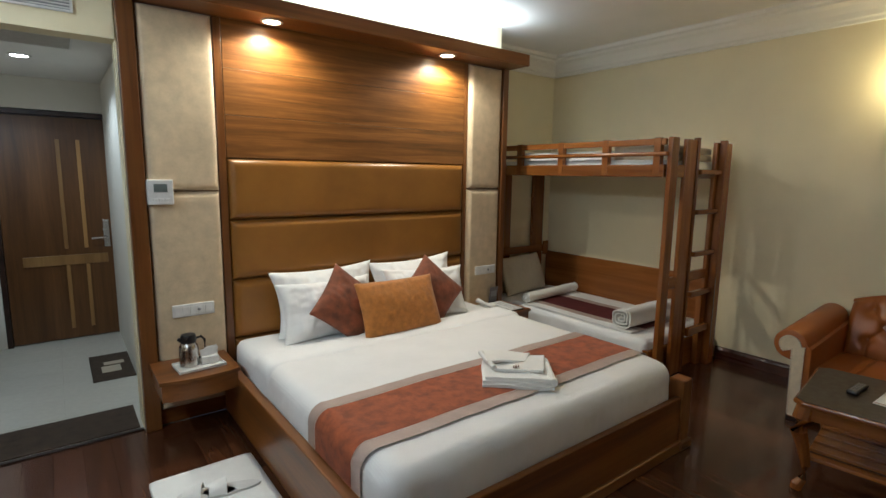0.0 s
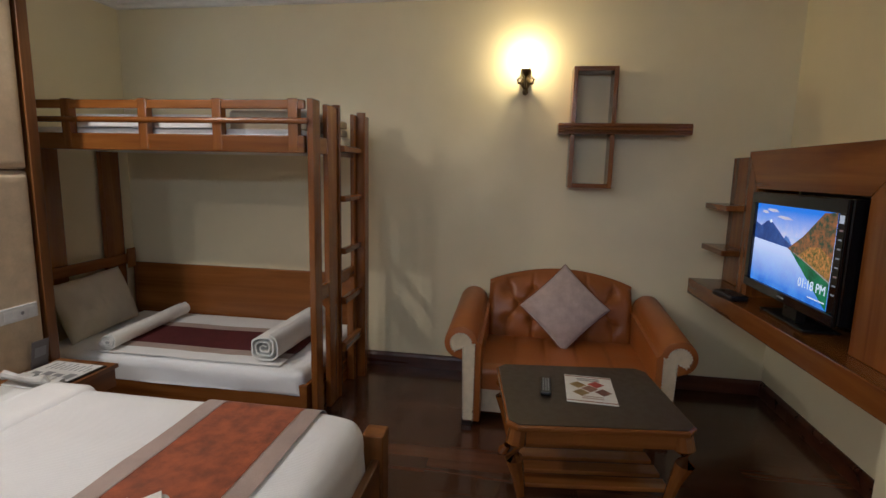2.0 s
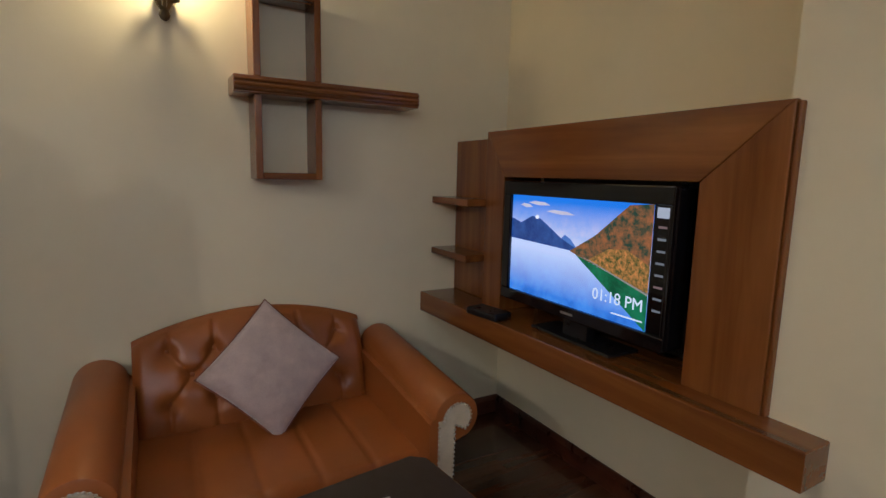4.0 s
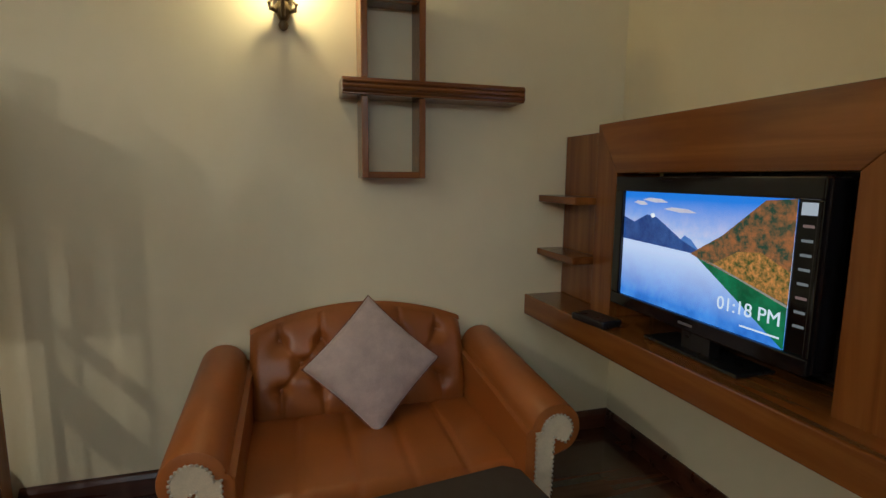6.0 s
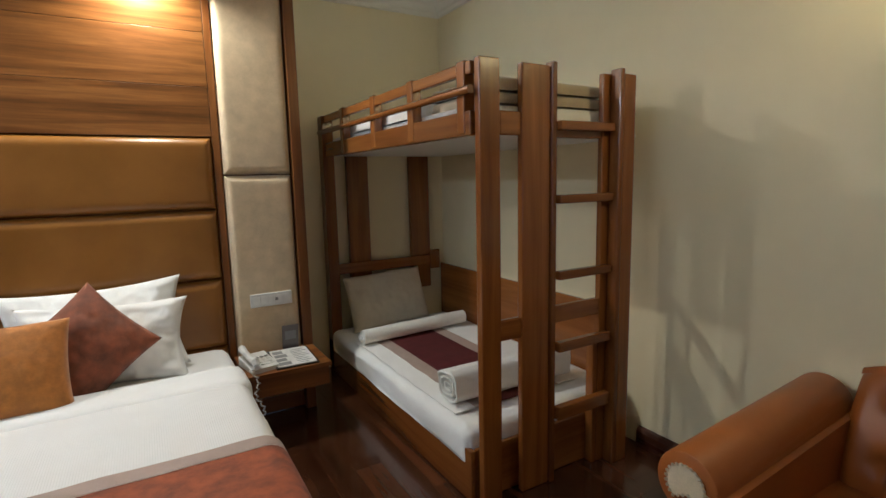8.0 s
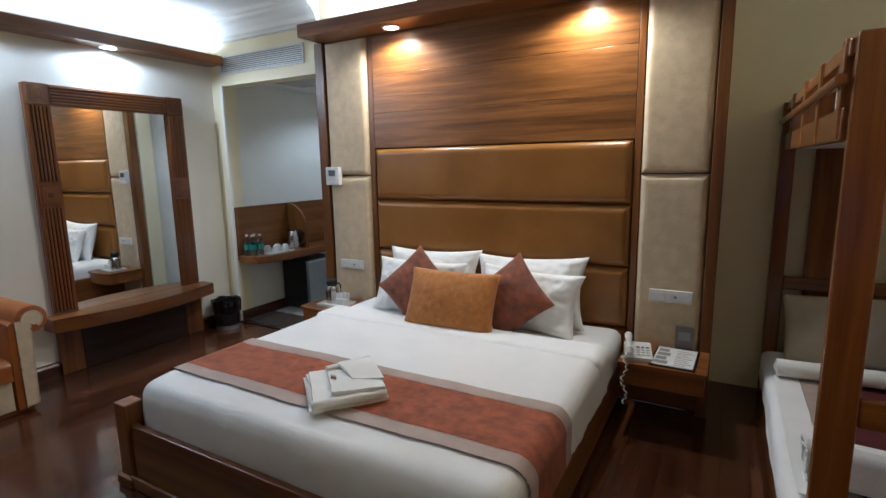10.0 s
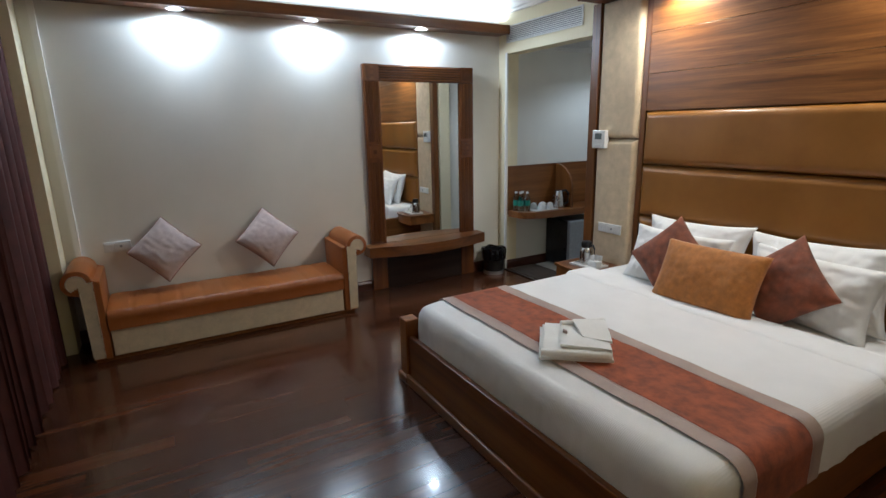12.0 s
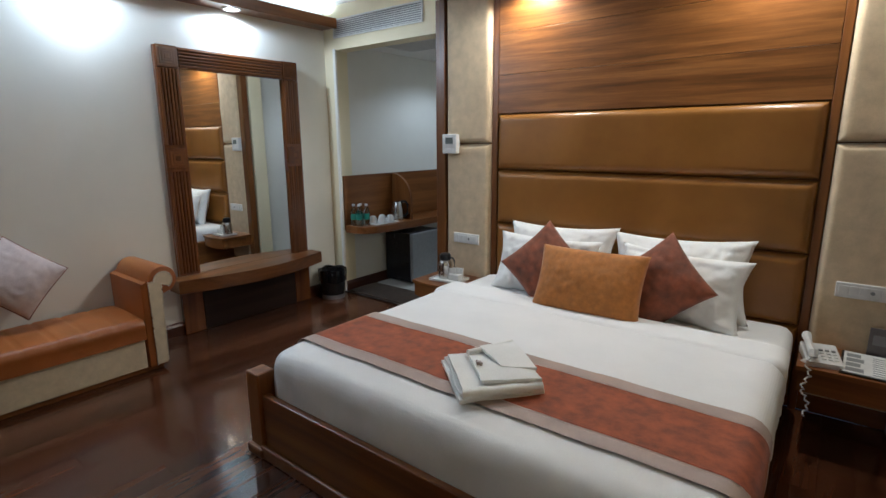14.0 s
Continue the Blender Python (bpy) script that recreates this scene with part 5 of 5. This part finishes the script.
pts = [(0.03, 1.77), (0.03, 3.0)] + [(0.17 + 0.12 * math.sin(math.pi * i / 14), 3.0 - 1.23 * i / 14) for i in range(15)]
part("ledge", prism(bmesh.new(), pts, 0.345, 0.44, "z", 0.005), M_WOOD_Y, mr)
part("lower_panel", B(0.012, 1.99, 0.0, 0.05, 2.798, 0.344, 0.003), M_DARK, mr, "dark lower panel")

# ---------------------------------------------------------------- entry
dk = thing("minibar_desk", -0.80, 0, 0, 0, "wall-hung wooden minibar desk with backboard", "desk")
part("backboard", B(0.001, 3.31, 0.58, 0.02, 5.0, 1.075, 0.003), M_WOOD_Y, dk)
pts = [(0.021, 3.31), (0.16, 3.32), (0.24, 3.36), (0.29, 3.44), (0.31, 3.56), (0.31, 3.80), (0.33, 3.92), (0.33, 5.0), (0.021, 5.0)]
part("desktop", prism(bmesh.new(), pts, 0.560, 0.625, "z", 0.004), M_WOOD_Y, dk)
dv_pts = [(0.021, 0.626), (0.021, 1.07)] + [(0.021 + 0.25 * math.sin(a), 0.815 + 0.255 * math.cos(a)) for a in [math.pi / 2 * i / 10 for i in range(1, 11)]] + [(0.271, 0.626)]
part("divider", prism(bmesh.new(), dv_pts, 3.93, 3.955, "y", 0.003), M_WOOD_Z, dk, "rounded divider")
bt = None
for i, (x, y) in enumerate(((-0.72, 3.36), (-0.665, 3.375), (-0.70, 3.425), (-0.64, 3.44))):
    bt = thing("water_bottle", x, y, 0.626, 0, "clear plastic water bottle with green label", "bottle", "water bottles")
    part("bottle", lathe(bmesh.new(), [(0.026, 0), (0.029, 0.006), (0.029, 0.12), (0.022, 0.145), (0.012, 0.165), (0.012, 0.178)], 16), M_GLASS, bt, "", True)
    part("label_band", lathe(bmesh.new(), [(0.0296, 0.055), (0.0296, 0.105)], 16, cap=False), plain("green_label", (0.05, 0.30, 0.22), 0.4), bt, "green label")
    part("cap", lathe(bmesh.new(), [(0.014, 0.178), (0.014, 0.196)], 12), M_WHITE, bt, "", True)
ty = thing("tray", -0.63, 3.62, 0.626, 0, "white tray with cups on the desk", "tray")
part("base", B(-0.09, -0.15, 0, 0.09, 0.15, 0.008, 0.003), M_WHITE, ty)
for i, (x, y) in enumerate(((-0.66, 3.54), (-0.59, 3.58), (-0.65, 3.65), (-0.58, 3.69))):
    cp = thing("cup", x, y, 0.635, 40 * i, "white porcelain cup upside down on tray", "cup", "cups")
    part("bowl", lathe(bmesh.new(), [(0.036, 0), (0.034, 0.03), (0.024, 0.06), (0.012, 0.064)], 18), M_WHITE, cp, "", True)
    part("handle", tube(bmesh.new(), [(0.033, 0, 0.015), (0.05, 0, 0.022), (0.05, 0, 0.042), (0.03, 0, 0.048)], 0.004), M_WHITE, cp, "", True)
kt = thing("electric_kettle", -0.64, 3.86, 0.626, 30, "steel electric kettle with black handle", "kettle")
part("body", lathe(bmesh.new(), [(0.062, 0), (0.064, 0.015), (0.058, 0.10), (0.048, 0.16), (0.040, 0.175), (0.01, 0.185)], 24), M_STEEL, kt, "", True)
part("handle", tube(bmesh.new(), [(0.035, 0, 0.175), (0.075, 0, 0.18), (0.10, 0, 0.15), (0.098, 0, 0.06), (0.062, 0, 0.03)], 0.012), M_BLACK, kt, "black handle", True)
fr = thing("mini_fridge", -0.605, 4.045, 0, 0, "small black fridge with silver door", "fridge")
part("body", B(-0.18, -0.22, 0.02, 0.14, 0.22, 0.505, 0.008), M_BLACK, fr)
part("door", B(0.142, -0.22, 0.03, 0.185, 0.22, 0.505, 0.010), M_SILVER, fr, "silver door")
bn2 = thing("waste_bin", -0.765, 3.115, 0, 0, "black waste bin with bin liner", "bin")
part("bucket", lathe(bmesh.new(), [(0.10, 0.035), (0.115, 0.25), (0.108, 0.25), (0.09, 0.05)], 24), M_BLACK, bn2, "", True)
part("base_ring", lathe(bmesh.new(), [(0.105, 0.0), (0.105, 0.034)], 24), M_SILVER, bn2, "pale base ring", True)
bm = bmesh.new()
prof = [(0.117, 0.15), (0.123, 0.24), (0.118, 0.265), (0.10, 0.255)]
rings = [[bm.verts.new(((r + 0.006 * math.sin(7 * a) + 0.003 * math.sin(13 * a)) * math.cos(a), (r + 0.006 * math.sin(7 * a) + 0.003 * math.sin(13 * a)) * math.sin(a), z + 0.006 * math.sin(5 * a))) for a in [2 * math.pi * k / 60 for k in range(60)]] for r, z in prof]
for a, b in zip(rings, rings[1:]):
    for k in range(60):
        bm.faces.new((a[k], a[(k + 1) % 60], b[(k + 1) % 60], b[k]))
part("liner", bm, M_GLOSS, bn2, "crumpled black bin liner", True)
dm = thing("entry_rug", 0, 0, 0, 0, "dark brown runner mat across the entry", "mat")
part("mat_body", B(-0.79, 3.31, 0.001, 0.345, 3.66, 0.009, 0.003), M_MAT, dm)
d2 = thing("doormat", 0, 0, 0, 0, "small brown patterned doormat before the door", "mat")
part("mat_body", B(0.165, 4.20, 0.001, 0.425, 4.80, 0.009, 0.003), M_MAT, d2)
part("motif", B(0.23, 4.36, 0.0092, 0.35, 4.50, 0.011), M_BEIGE, d2, "pale motif")
part("motif", B(0.25, 4.53, 0.0092, 0.38, 4.60, 0.011), M_BEIGE, d2)

# bath mat with slippers
bmat = thing("bath_mat", 0.535, 2.315, 0.0, 0, "white terry mat on the floor beside the bed", "mat")
part("mat_body", mattress(-0.235, 0.235, -0.33, 0.335, 0.0, 0.024, 0.012, 0.003, (20, 26)), M_TOWEL, bmat, "", True, 1.3)
for i, (x, y) in enumerate(((0.50, 2.385), (0.60, 2.365))):
    sl = thing("slipper", x, y, 0.026, 68 + 9 * i, "white hotel slipper on the mat", "slipper", "slippers")
    pts = [(0.045 * math.cos(a) * (1 if math.sin(a) > 0 else 0.8), 0.125 * math.sin(a)) for a in [2 * math.pi * k / 24 for k in range(24)]]
    part("sole", prism(bmesh.new(), pts, 0, 0.012, "z", 0.003), M_WHITE, sl)
    bm = bmesh.new()
    sheet(bm, 10, 8, lambda u, v: Vector((0.042 * math.cos(math.pi * u), 0.02 + 0.075 * v, 0.012 + (0.045 - 0.02 * v) * math.sin(math.pi * u))))
    shell(bm, 0.004)
    part("upper", bm, M_TOWEL, sl, "", True, 1.3)

# curtain
cu = thing("curtain", 0, 0, 0, 0, "floor-length dark red curtain, drawn closed", "curtain")
bm = bmesh.new()
def fold(u, v):
    x = -0.70 + 2.40 * u
    z = 0.015 + 2.45 * v
    a = 2 * math.pi * x / 0.115
    return Vector((x + 0.012 * math.sin(2 * a + 1), -0.515 + (0.040 - 0.008 * v) * math.sin(a + 0.7 * math.sin(3 * x)) + 0.010 * math.sin(0.37 * a + 2 * v), z))
sheet(bm, 260, 10, fold)
sheet(bm, 260, 2, lambda u, v: fold(u, v) + Vector((0, -0.006, 0)))
part("cloth", bm, M_CURTAIN, cu, "", True, 2.0)
part("rail", rod(bmesh.new(), (-0.71, -0.515, 2.49), (1.74, -0.515, 2.49), 0.014), M_BRASS, cu, "curtain rail", True)

# ---------------------------------------------------------------- floor planks
FLOOR = bpy.data.objects["floor"]
PW, PL = 0.125, 1.20
rng = random.Random(5)
cache = {}
x, col = -0.93, 0
while x < 4.345:
    w = min(PW, 4.345 - x)
    far = 3.268 if x < 3.07 else 3.79
    y = -0.80 - rng.random() * PL
    while y < far:
        a, b = max(y, -0.80), min(y + PL, far)
        if b - a > 0.03:
            key = (round(w, 3), round(b - a, 3))
            if key not in cache:
                bm = B(0.0006, 0.0006, -0.012, w - 0.0006, b - a - 0.0006, 0.0)
                pl = part("plank", bm, M_FLOOR, FLOOR)
                cache[key] = pl.data
            else:
                pl = new("plank", cache[key])
                pl.parent = FLOOR
            pl.location = (x * U, a * U, 0)
        y += PL
    x += PW
# entry tiles
TILES = bpy.data.objects["floor_entry"]
tile_mesh = None
for i in range(3):
    for j in range(6):
        x, y = -0.80 + 0.40 * i, 3.70 + 0.30 * j
        if x > 0.4 or y > 5.35:
            continue
        w = min(0.40, 0.43 - x)
        ob = part("tile", B(0.001, 0.001, 0.0005, w - 0.001, 0.299, 0.003, 0.0008, 1), M_TILE, TILES)
        ob.location = (x * U, y * U, 0)
